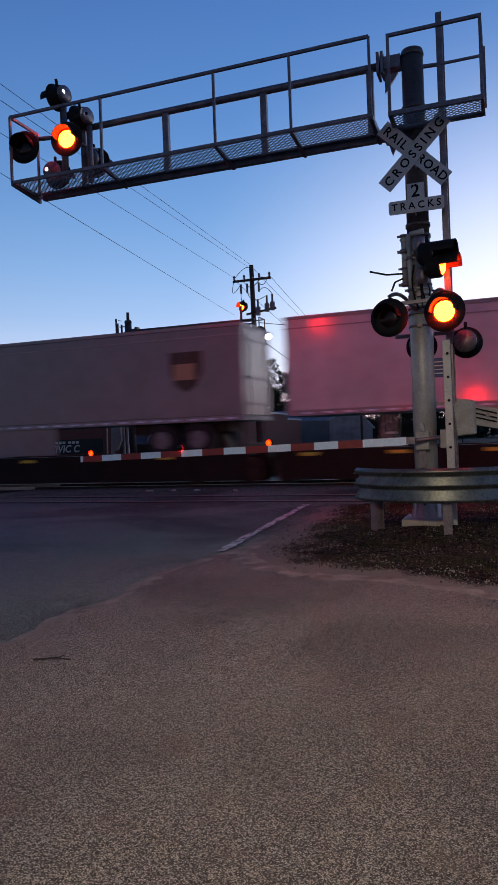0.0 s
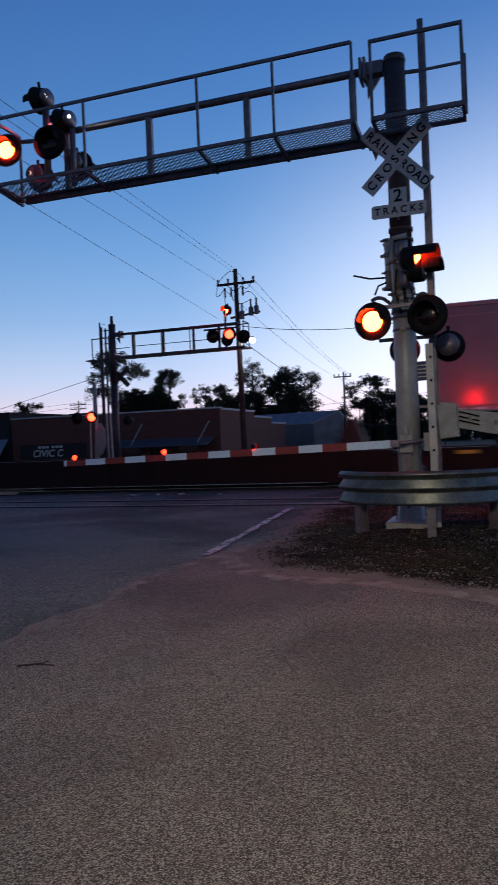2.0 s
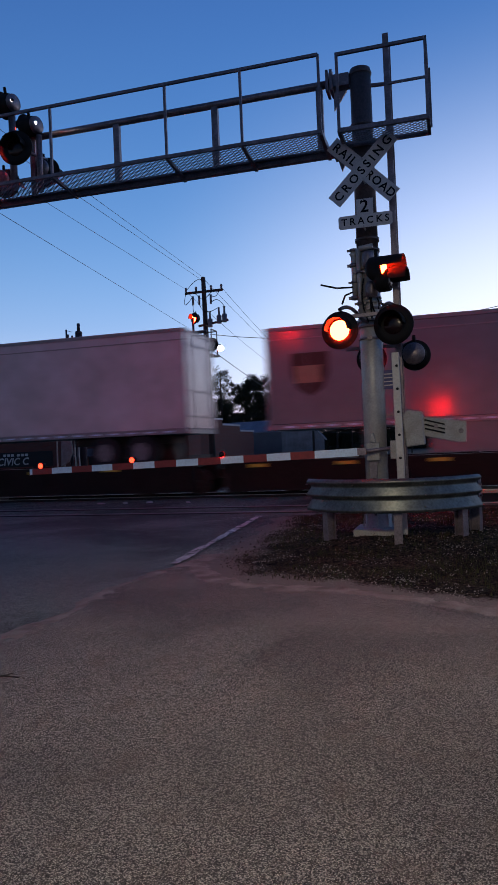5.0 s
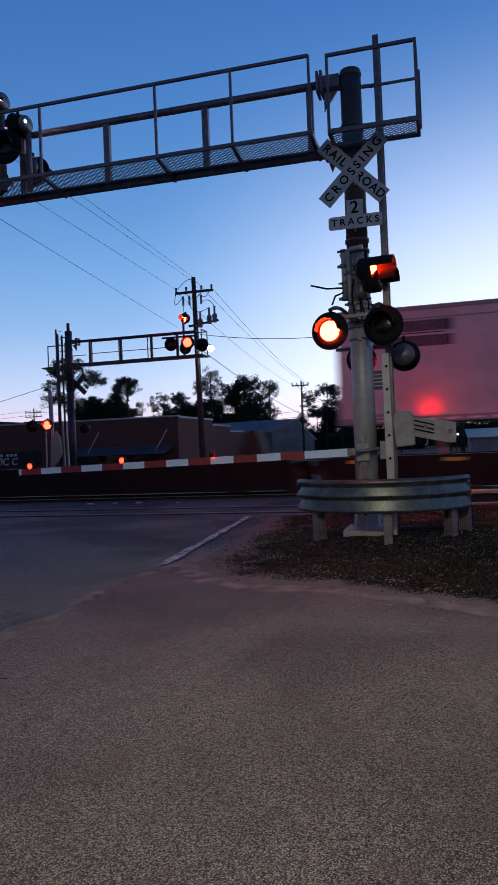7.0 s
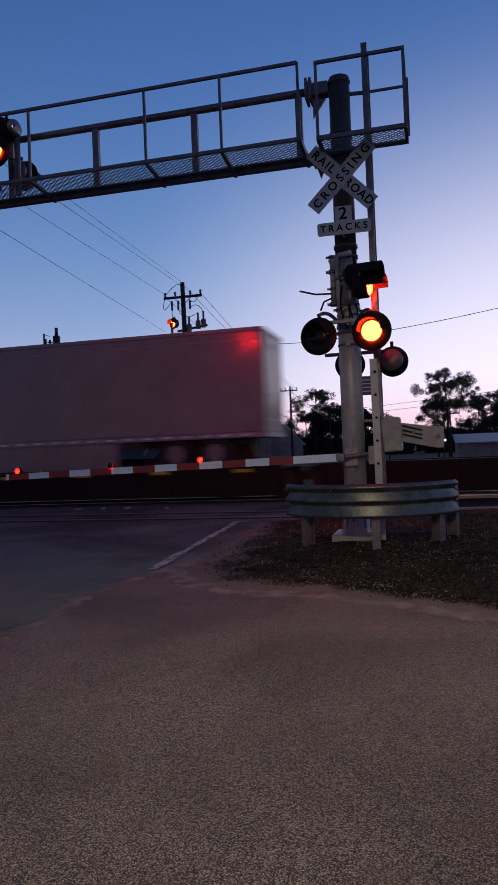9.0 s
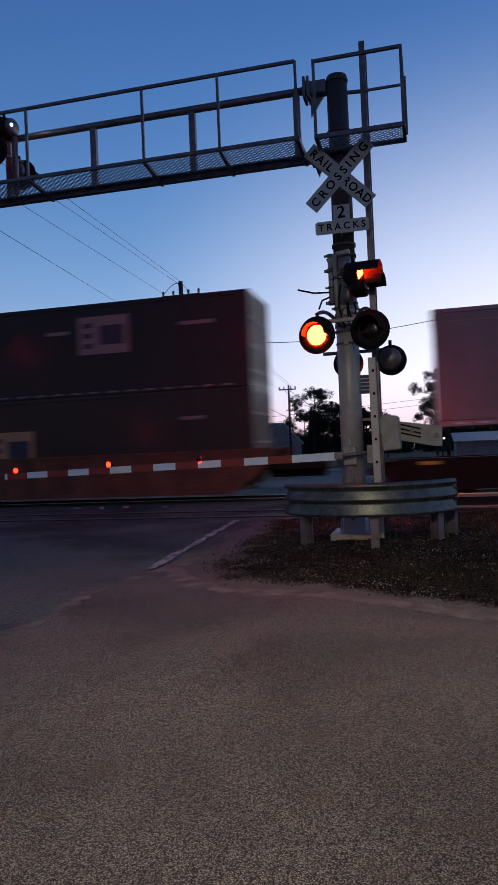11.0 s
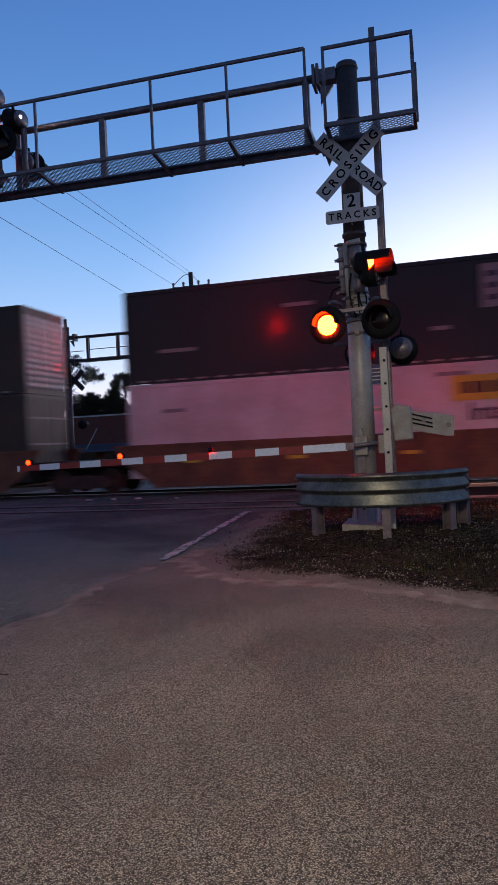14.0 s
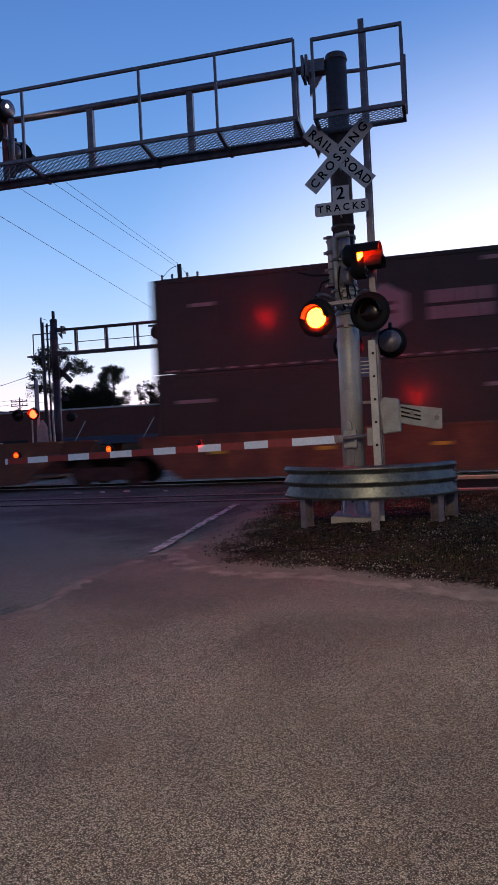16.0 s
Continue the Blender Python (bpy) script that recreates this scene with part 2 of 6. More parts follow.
M_WHITEBOX = mat("white_container", (0.66, 0.65, 0.66), 0.38, vary=0.12, scale=0.8, fine=10, bump=0.04, dirt=(0.46, 0.44, 0.42))
M_WELL = mat("rust_brown_well_car", (0.20, 0.10, 0.045), 0.65, vary=0.4, scale=1.5, fine=16, bump=0.15, dirt=(0.08, 0.04, 0.025))
M_FLAT = mat("dark_brown_flat_car", (0.018, 0.012, 0.011), 0.7, vary=0.4, scale=1.5, fine=16, bump=0.15)
M_YELLOW = mat("yellow_marker", (0.62, 0.47, 0.04), 0.45, vary=0.2, bump=0.02)
M_LOGOBROWN = mat("brown_emblem", (0.05, 0.028, 0.018), 0.5, vary=0.2, bump=0.0)
M_LOGOTAN = mat("tan_emblem", (0.44, 0.33, 0.19), 0.5, vary=0.2, bump=0.0)
M_LOGOGREY = mat("pale_emblem", (0.26, 0.25, 0.26), 0.5, vary=0.2, bump=0.0)
M_LOGODARK = mat("dark_blue_emblem", (0.03, 0.03, 0.07), 0.5, vary=0.2, bump=0.0)
M_TYRE = mat("tyre_rubber", (0.02, 0.02, 0.021), 0.85, vary=0.3, bump=0.1)
M_WOOD = mat("weathered_pole_wood", (0.075, 0.055, 0.045), 0.9, vary=0.4, scale=3, fine=30, bump=0.3)
M_WIRE = mat("dark_cable", (0.02, 0.02, 0.022), 0.6, bump=0.0)
M_BARK = mat("pine_bark", (0.06, 0.042, 0.033), 0.95, vary=0.4, scale=4, fine=20, bump=0.5)
M_GRASS = mat("coarse_verge_grass", (0.050, 0.056, 0.022), 0.8, vary=0.5, scale=3, fine=14, bump=0.0)
M_STRAW = mat("dry_grass_litter", (0.34, 0.29, 0.20), 0.85, vary=0.5, scale=5, fine=30, bump=0.0)
M_PALESHEET = mat("pale_sheet_wall", (0.36, 0.34, 0.35), 0.5, vary=0.2, scale=1, fine=10, bump=0.1, dirt=(0.22, 0.20, 0.20))
M_LEAF = mat("pine_needles", (0.055, 0.060, 0.040), 0.8, vary=0.4, scale=2, fine=8, bump=0.0)
M_COPING = mat("pale_coping", (0.55, 0.54, 0.55), 0.7, vary=0.2, bump=0.1)
M_SHEDWALL = mat("grey_sheet_wall", (0.15, 0.14, 0.16), 0.55, vary=0.2, scale=1, fine=10, bump=0.1)
M_AWNING = mat("dull_awning_sheet", (0.11, 0.115, 0.15), 0.5, 0.1, vary=0.2, scale=1, fine=10, bump=0.08)
M_BLUEROOF = mat("blue_metal_roof", (0.25, 0.28, 0.36), 0.4, 0.2, vary=0.2, scale=1, fine=10, bump=0.08)
M_DARKWALL = mat("dark_stucco", (0.035, 0.027, 0.027), 0.85, vary=0.3, scale=1, fine=14, bump=0.2)
M_CERAMIC = mat("grey_insulator", (0.16, 0.15, 0.16), 0.3, vary=0.1, bump=0.0)
M_GLASS = mat("dark_window_glass", (0.02, 0.025, 0.03), 0.08, vary=0.1, bump=0.0)


for dull, level in ((M_DULLRED, 0.3), (M_BLACK, 0.25), (M_DARKBOX, 0.3), (M_NAVYBOX, 0.3), (M_FLAT, 0.2), (M_LETTER, 0.08), (M_VERGE, 0.05), (M_STONE2, 0.1), (M_GRASS, 0.1), (M_STRAW, 0.1), (M_LEAF, 0.1), (M_APRON, 0.3), (M_DIRT, 0.15)):
    dull.node_tree.nodes["Principled BSDF"].inputs["Specular IOR Level"].default_value = level


def brick_material():
    m = bpy.data.materials.new("red_brick")
    m.use_nodes = True
    nt = m.node_tree
    n, l = nt.nodes.new, nt.links.new
    b = nt.nodes["Principled BSDF"]
    co, mp = n("ShaderNodeTexCoord"), n("ShaderNodeMapping")
    mp.inputs["Rotation"].default_value = (radians(90), 0, 0)
    sep, comb, add = n("ShaderNodeSeparateXYZ"), n("ShaderNodeCombineXYZ"), n("ShaderNodeMath")
    l(co.outputs["Object"], sep.inputs[0])
    l(sep.outputs["X"], add.inputs[0])
    l(sep.outputs["Y"], add.inputs[1])
    l(add.outputs[0], comb.inputs[0])
    l(sep.outputs["Z"], comb.inputs[1])
    br = n("ShaderNodeTexBrick")
    br.inputs["Scale"].default_value = 1.0
    br.inputs["Brick Width"].default_value, br.inputs["Row Height"].default_value = 0.22, 0.075
    br.inputs["Mortar Size"].default_value = 0.01
    br.inputs["Color1"].default_value, br.inputs["Color2"].default_value = (0.19, 0.040, 0.026, 1), (0.13, 0.028, 0.020, 1)
    br.inputs["Mortar"].default_value = (0.09, 0.07, 0.065, 1)
    l(comb.outputs[0], br.inputs["Vector"])
    l(br.outputs[0], b.inputs["Base Color"])
    b.inputs["Roughness"].default_value = 0.9
    return m


M_BRICK = brick_material()


# ---- mesh helpers ----
def box(bm, x0, x1, y0, y1, z0, z1, m=0):
    vs = [bm.verts.new((x, y, z)) for z in (z0, z1) for x, y in ((x0, y0), (x1, y0), (x1, y1), (x0, y1))]
    for q in ((3, 2, 1, 0), (4, 5, 6, 7), (0, 1, 5, 4), (1, 2, 6, 5), (2, 3, 7, 6), (3, 0, 4, 7)):
        bm.faces.new([vs[i] for i in q]).material_index = m


def frame_of(d):
    d = d.normalized()
    a = Vector((0, 0, 1)) if abs(d.z) < 0.9 else Vector((1, 0, 0))
    u = d.cross(a).normalized()
    return u, d.cross(u).normalized()


def tube(bm, p0, p1, r0, r1=None, seg=10, caps=True, m=0):
    r1 = r0 if r1 is None else r1
    p0, p1 = Vector(p0), Vector(p1)
    u, w = frame_of(p1 - p0)
    rings = []
    for p, r in ((p0, r0), (p1, r1)):
        rings.append([bm.verts.new(p + (u * math.cos(2 * math.pi * i / seg) + w * math.sin(2 * math.pi * i / seg)) * r) for i in range(seg)])
    for i in range(seg):
        f = bm.faces.new((rings[0][i], rings[0][(i + 1) % seg], rings[1][(i + 1) % seg], rings[1][i]))
        f.smooth, f.material_index = seg > 6, m
    if caps:
        bm.faces.new(rings[0][::-1]).material_index = m
        bm.faces.new(rings[1]).material_index = m


def bar(bm, p0, p1, w, h=None, m=0):
    """A square bar from p0 to p1."""
    h = w if h is None else h
    p0, p1 = Vector(p0), Vector(p1)
    d = (p1 - p0).normalized()
    a = Vector((0, 0, 1)) if abs(d.z) < 0.9 else Vector((0, 1, 0))
    u = d.cross(a).normalized()
    v = u.cross(d).normalized()
    vs = [bm.verts.new(p + u * (sx * w / 2) + v * (sy * h / 2)) for p in (p0, p1) for sx, sy in ((-1, -1), (1, -1), (1, 1), (-1, 1))]
    for q in ((3, 2, 1, 0), (4, 5, 6, 7), (0, 1, 5, 4), (1, 2, 6, 5), (2, 3, 7, 6), (3, 0, 4, 7)):
        bm.faces.new([vs[i] for i in q]).material_index = m


def lathe(bm, prof, origin=(0, 0, 0), axis="z", seg=24, a0=0.0, a1=2 * math.pi, m=0):
    """Turns a profile of (radius, along) about an axis."""
    full = abs(a1 - a0 - 2 * math.pi) < 1e-6
    o, rings = Vector(origin), []
    for i in range(seg if full else seg + 1):
        a = a0 + (a1 - a0) * i / seg
        ring = []
        for r, h in prof:
            c, s = r * math.cos(a), r * math.sin(a)
            ring.append(bm.verts.new(o + (Vector((c, s, h)) if axis == "z" else Vector((c, h, s)))))
        rings.append(ring)
    for i in range(len(rings) if full else len(rings) - 1):
        a, b = rings[i], rings[(i + 1) % len(rings)]
        for j in range(len(prof) - 1):
            f = bm.faces.new((a[j], b[j], b[j + 1], a[j + 1]))
            f.smooth, f.material_index = True, m


def prism(bm, pts, y0, y1, m=0):
    """Extrudes an outline of (x, z) from y0 to y1."""
    a = [bm.verts.new((x, y0, z)) for x, z in pts]
    b = [bm.verts.new((x, y1, z)) for x, z in pts]
    bm.faces.new(a).material_index = m
    bm.faces.new(b[::-1]).material_index = m
    for i in range(len(pts)):
        j = (i + 1) % len(pts)
        bm.faces.new((a[j], a[i], b[i], b[j])).material_index = m


def sheet(bm, pts, z0, z1, m=0):
    """Extrudes an outline of (x, y) from z0 to z1."""
    a = [bm.verts.new((x, y, z0)) for x, y in pts]
    b = [bm.verts.new((x, y, z1)) for x, y in pts]
    bm.faces.new(a[::-1]).material_index = m
    bm.faces.new(b).material_index = m
    for i in range(len(pts)):
        j = (i + 1) % len(pts)
        bm.faces.new((a[i], a[j], b[j], b[i])).material_index = m


def part(name, bm, material, parent=None, label="", at=None, bevel=0.0, fix=True):
    me = bpy.data.meshes.new(name)
    if fix:
        bmesh.ops.recalc_face_normals(bm, faces=bm.faces)
    if bevel:
        bmesh.ops.bevel(bm, geom=[e for e in bm.edges if e.is_manifold and e.calc_face_angle(0) > 0.6], offset=bevel, segments=1, affect="EDGES")
    bm.to_mesh(me)
    bm.free()
    for mm in (material if isinstance(material, (list, tuple)) else [material]):
        me.materials.append(mm)
    ob = new(name, me)
    if parent is not None:
        ob.parent = parent
    if at is not None:
        ob.matrix_basis = at if isinstance(at, Matrix) else Matrix.Translation(at)
    if label:
        ob["label"] = label
    return ob


def thing(name, label, category, group="", at=(0, 0, 0), kind=""):
    ob = new(name)
    ob.matrix_basis = at if isinstance(at, Matrix) else Matrix.Translation(at)
    return tagged(ob, label, category, group, kind)


def B():
    return bmesh.new()


def letters(text, size, material, parent, at, name="lettering", depth=0.003, shear=0.0, spacing=1.0):
    cu = bpy.data.curves.new(name, "FONT")
    cu.body, cu.size, cu.extrude, cu.align_x, cu.align_y = text, size, depth, "CENTER", "CENTER"
    cu.shear, cu.space_character, cu.offset = shear, spacing, size * 0.018
    cu.resolution_u = 3
    tmp = bpy.data.objects.new("tmp", cu)
    scene.collection.objects.link(tmp)
    dg = bpy.context.evaluated_depsgraph_get()
    me = bpy.data.meshes.new_from_object(tmp.evaluated_get(dg))
    bpy.data.objects.remove(tmp)
    me.name = name
    me.materials.clear()
    me.materials.append(material)
    ob = new(name, me)
    ob.parent = parent
    ob.matrix_basis = at
    return ob


FLIPS = []      # (lens, lit phase): the red lenses that flash by turns
TRAIN = []      # (car, place along the train)


# ---- ground ----
def wob(x, y, s=1.0, k=0.0):
    return noise.noise(Vector((x * s, y * s, k)))


def mound(x, y):
    """The low bank of gravel round the signal."""
    dx, dy = max(0.0, abs(x - 1.2) - 2.0), max(0.0, abs(y - 12.2) - 1.4)
    d = math.hypot(dx / 2.6, dy / 1.9)
    return 0.17 * max(0.0, 1 - d) ** 1.3


def in_gravel(x, y):
    """Above zero inside the gravel corner beyond the paved apron."""
    edge_y = 7.25 + 0.05 * wob(x, y, 4, 61) + 0.10 * max(0.0, 0.4 - x) - 0.46 * max(0.0, min(3.2, x + 1.2)) + 0.10 * wob(x, 0, 1.6, 3) + 0.05 * wob(x, 0, 6, 4)
    edge_x = -3.12 - 0.10 * max(0.0, y - 10.5) + 0.22 * wob(y, 5, 1.2, 7) + 0.07 * wob(y, 5, 5, 9) + 0.10 * wob(x, y, 4, 62)
    a, b = y - edge_y, x - edge_x
    if a < 1.4 and b < 1.4:
        return 1.4 - math.hypot(1.4 - a, 1.4 - b)
    return min(a, b)


def grid(bm, xs, ys, height, keep=None, m=0):
    vs = {}
    for i, x in enumerate(xs):
        for j, y in enumerate(ys):
            vs[i, j] = bm.verts.new((x, y, height(x, y)))
    for i in range(len(xs) - 1):
        for j in range(len(ys) - 1):
            if keep is None or keep((xs[i] + xs[i + 1]) / 2, (ys[j] + ys[j + 1]) / 2):
                f = bm.faces.new((vs[i, j], vs[i + 1, j], vs[i + 1, j + 1], vs[i, j + 1]))
                f.smooth, f.material_index = True, m
    for v in [v for v in bm.verts if not v.link_faces]:
        bm.verts.remove(v)


def lin(a, b, step):
    n = max(1, round((b - a) / step))
    return [a + (b - a) * i / n for i in range(n + 1)]


def build_ground():
    bm = B()
    grid(bm, [-900, -300, -120, -60, -30, -14, -3.2, 14, 40, 120, 300, 900], [-300, -60, -20, 7, 14, 26, 40, 80, 200, 600, 1500], lambda x, y: -0.03)
    tagged(part("ground", bm, M_DIRT), "dark dirt and weeds beyond the railway", "ground", kind="structure")
    # the paved apron of the side road; its edges dip under the road and the verge
    def joint(x, y):
        a = x + 3.62 - 0.10 * wob(y, 0, 0.9, 1) - 0.05 * wob(y, 0, 3, 5) - 0.03 * wob(x, y, 9, 6) - 0.06 * max(0, y - 7.5)
        c = 9.3 + 0.5 * wob(x, 0, 0.8, 12) + 0.06 * wob(x, y, 6, 14) - y
        if a < 1 and c < 1:
            return 1 - math.hypot(1 - a, 1 - c)
        return min(a, c)

    def apron_z(x, y):
        return 0.024 + 0.006 * wob(x, y, 0.7, 2)
    bm = B()
    grid(bm, lin(-4.6, 5, 0.09) + lin(5.4, 16, 0.6), lin(-12, 2, 0.5) + lin(2.09, 10.4, 0.09), lambda x, y: apron_z(x, y) + max(-0.12, min(0.0, 0.22 * joint(x, y))))
    tagged(part("pavement", bm, M_APRON, fix=False), "worn brown chip-seal apron of a side road", "pavement", kind="structure")
    # the road over the tracks
    bm = B()
    grid(bm, lin(-15.5, -2.2, 0.35), lin(-14, 52, 0.5), lambda x, y: 0.004 + 0.005 * wob(x, y, 0.25, 8))
    tagged(part("road", bm, M_ROAD, fix=False), "grey patched asphalt road that crosses the railway", "road", kind="structure")
    bm = B()
    grid(bm, lin(-4.3, 6, 0.075) + lin(6.4, 14, 0.5), lin(5.0, 14.6, 0.075), lambda x, y: 0.030 + 0.035 * min(1, max(0, 2.5 * in_gravel(x, y))) + mound(x, y) + 0.022 * wob(x, y, 3.5, 6) * min(1, max(0, in_gravel(x, y))) + 0.012 * wob(x, y, 11, 16) + max(-0.15, min(0.0, 0.14 * in_gravel(x, y))))
    verge = part("gravel_verge", bm, M_VERGE, fix=False)
    wear = verge.data.color_attributes.new("wear", "FLOAT_COLOR", "POINT")
    for v, c in zip(verge.data.vertices, wear.data):
        g, side = in_gravel(v.co.x, v.co.y), min(1.0, max(0.0, (-0.9 - v.co.x) / 1.3))
        w = max(0.0, min(1.0, 1.0 - g / (0.30 + 0.40 * side) + 0.45 * wob(v.co.x, v.co.y, 2.2, 51)))
        c.color = (w, w, w, 1)
    tagged(verge, "low bank of brown dirt and gravel round the signal", "verge", kind="structure")
    # pale sand washed along the edge of the apron
    bm = B()
    grid(bm, lin(-4.0, 7, 0.06), lin(4.9, 9.6, 0.06), lambda x, y: apron_z(x, y) + max(-0.04, 0.007 * (1 - ((in_gravel(x, y) + 0.10) / (0.16 + 0.15 * wob(x, y, 1.2, 15))) ** 2) + 0.012 * wob(x, y, 7, 17)))
    tagged(part("sand_edge", bm, M_SAND, fix=False), "pale sand washed along the pavement edge", "sand", kind="structure")
    bm = B()
    grid(bm, lin(-4.3, -2.2, 0.05), lin(3.0, 10.0, 0.05), lambda x, y: 0.016 + max(-0.04, 0.010 * (1 - ((joint(x, y) - 0.02) / (0.11 + 0.11 * wob(x, y, 1.4, 31))) ** 2) + 0.014 * wob(x, y, 7, 33)))
    tagged(part("sand_edge", bm, M_SAND, fix=False), "pale grit along the joint of two pavements", "sand", kind="structure")
    # worn edge line, broken up by traffic
    bm = B()
    grid(bm, lin(-4.7, -3.2, 0.025), lin(8.75, 14.9, 0.05), lambda x, y: 0.030,
         lambda x, y: abs(x - (-3.60 - 0.085 * (y - 8.5)) - 0.012 * wob(y, 0, 6, 2)) < 0.066 + 0.05 * wob(x, y, 3, 21) and wob(x, y, 5, 22) + 0.6 * wob(x, y, 17, 23) > -0.30)
    tagged(part("road_marking", bm, M_PAINT, fix=False), "worn white painted line at the edge of the road", "road marking", kind="structure")


def build_stones():
    """Loose gravel on the verge and along the joints."""
    rnd = random.Random(5)
    for name, material, count, lo, hi, label in (("gravel", M_STONE, 9500, 0.004, 0.015, "pale loose gravel scattered on the verge"), ("gravel", M_STONE2, 9000, 0.007, 0.022, "brown loose gravel scattered on the verge")):
        bm = B()
        made = 0
        while made < count:
            x, y = rnd.uniform(-3.9, 4.5), rnd.uniform(5.4, 14.3)
            g = in_gravel(x, y)
            if g < -0.7 or rnd.random() > (0.9 if g < 0.9 else 0.55) or (g < 0 and rnd.random() > 0.5 * (1 + g / 0.7) ** 2 * (1.0 if x < -1.5 else 0.4)):
                continue
            if g < 0.22 and material is M_STONE2 and rnd.random() < 0.96:
                continue
            if material is M_STONE and wob(x, y, 1.5, 71) + 0.6 * wob(x, y, 5, 72) < rnd.uniform(-0.45, 0.35):
                continue
            z = 0.03 + 0.035 * min(1, max(0, 2.5 * g)) + mound(x, y) + min(0.0, 0.02 * g)
            r = rnd.uniform(lo, hi)
            a = rnd.uniform(0, 6.28)
            pts = [(math.cos(a + k * 1.57) * r * rnd.uniform(0.7, 1.2), math.sin(a + k * 1.57) * r * rnd.uniform(0.7, 1.2)) for k in range(4)]
            base = [bm.verts.new((x + p, y + q, z - 0.004)) for p, q in pts]
            top = bm.verts.new((x + rnd.uniform(-.4, .4) * r, y + rnd.uniform(-.4, .4) * r, z + r * rnd.uniform(0.6, 1.1)))
            for k in range(4):
                bm.faces.new((base[k], base[(k + 1) % 4], top))
            made += 1
        tagged(part(name, bm, material), label, "gravel", kind="stuff")
    bm = B()
    for _ in range(260):
        x, y = rnd.uniform(-3.6, 4), rnd.uniform(2.2, 8.2)
        if in_gravel(x, y) > -0.05:
            continue
        if rnd.random() > 0.12 and in_gravel(x, y) < -0.4:
            continue
        r = rnd.uniform(0.004, 0.011)
        base = [bm.verts.new((x + math.cos(k * 1.57) * r, y + math.sin(k * 1.57) * r * 0.7, 0.018)) for k in range(4)]
        top = bm.verts.new((x, y, 0.022 + r))
        for k in range(4):
            bm.faces.new((base[k], base[(k + 1) % 4], top))
    tagged(part("pebbles", bm, M_STONE2), "small dark pebbles lying on the pavement", "gravel", kind="stuff")
    # scraps of litter by the near rail
    for x, y, a, w in ((-10.2, 19.25, 20, 0.10), (-9.4, 19.2, -35, 0.06), (-8.7, 19.35, 60, 0.09), (-7.4, 19.15, 5, 0.05)):
        bm = B()
        box(bm, -w, w, -0.05, 0.05, 0.0, 0.03)
        for v in bm.verts:
            v.co += Vector((rnd.uniform(-.03, .03), rnd.uniform(-.02, .02), rnd.uniform(0, .03) if v.co.z > 0.01 else 0.0))
        tagged(part("litter", bm, M_COPING, at=pose(x, y, 0.012, 0, 0, a)), "pale crumpled scrap of litter on the road", "litter", "litter")
    # a broken twig on the pavement
    bm = B()
    tube(bm, (-0.13, 0.0, 0.009), (0.02, 0.02, 0.012), 0.007, 0.006, 6)
    tube(bm, (0.02, 0.02, 0.012), (0.13, -0.015, 0.008), 0.006, 0.004, 6)
    tube(bm, (0.02, 0.02, 0.012), (0.07, 0.06, 0.016), 0.004, 0.003, 5)
    tagged(part("twig", bm, M_BARK, at=pose(-3.0, 4.15, 0.024, 0, 0, 18)), "thin dark broken twig lying on the pavement", "twig")
    # dry grass and weeds
    for name, material, count, lo, hi, wide, lie, label in (("weeds", M_GRASS, 26000, 0.03, 0.11, 0.006, 0.7, "short dark green grass and weeds on the verge"), ("dry_grass", M_STRAW, 5200, 0.015, 0.055, 0.006, 1.8, "dry straw-coloured grass litter on the verge")):
        verts, faces = [], []
        for _ in range(count):
            x, y = rnd.uniform(-3.3, 5), rnd.uniform(5.6, 14.2)
            g = in_gravel(x, y)
            if g < 0.12 or wob(x, y, 1.1, 41) + 0.5 * wob(x, y, 4, 43) < -0.12 - 0.3 * (x > 0.2) + 0.25 * (g < 0.6):
                continue
            z, a = 0.05 + mound(x, y), rnd.uniform(0, 6.28)
            h = rnd.uniform(lo, hi) * min(1.0, 0.4 + g)
            c, s, w = math.cos(a), math.sin(a), wide * rnd.uniform(0.5, 1.2)
            b = len(verts)
            q = lie * h * rnd.uniform(0.2, 1.0)
            verts += [(x - w * c, y - w * s, z), (x + w * c, y + w * s, z), (x + q * s, y - q * c, z + h)]
            faces.append((b, b + 1, b + 2))
        me = bpy.data.meshes.new(name)
        me.from_pydata(verts, [], faces)
        me.materials.append(material)
        tagged(new(name, me), label, "grass", kind="stuff")


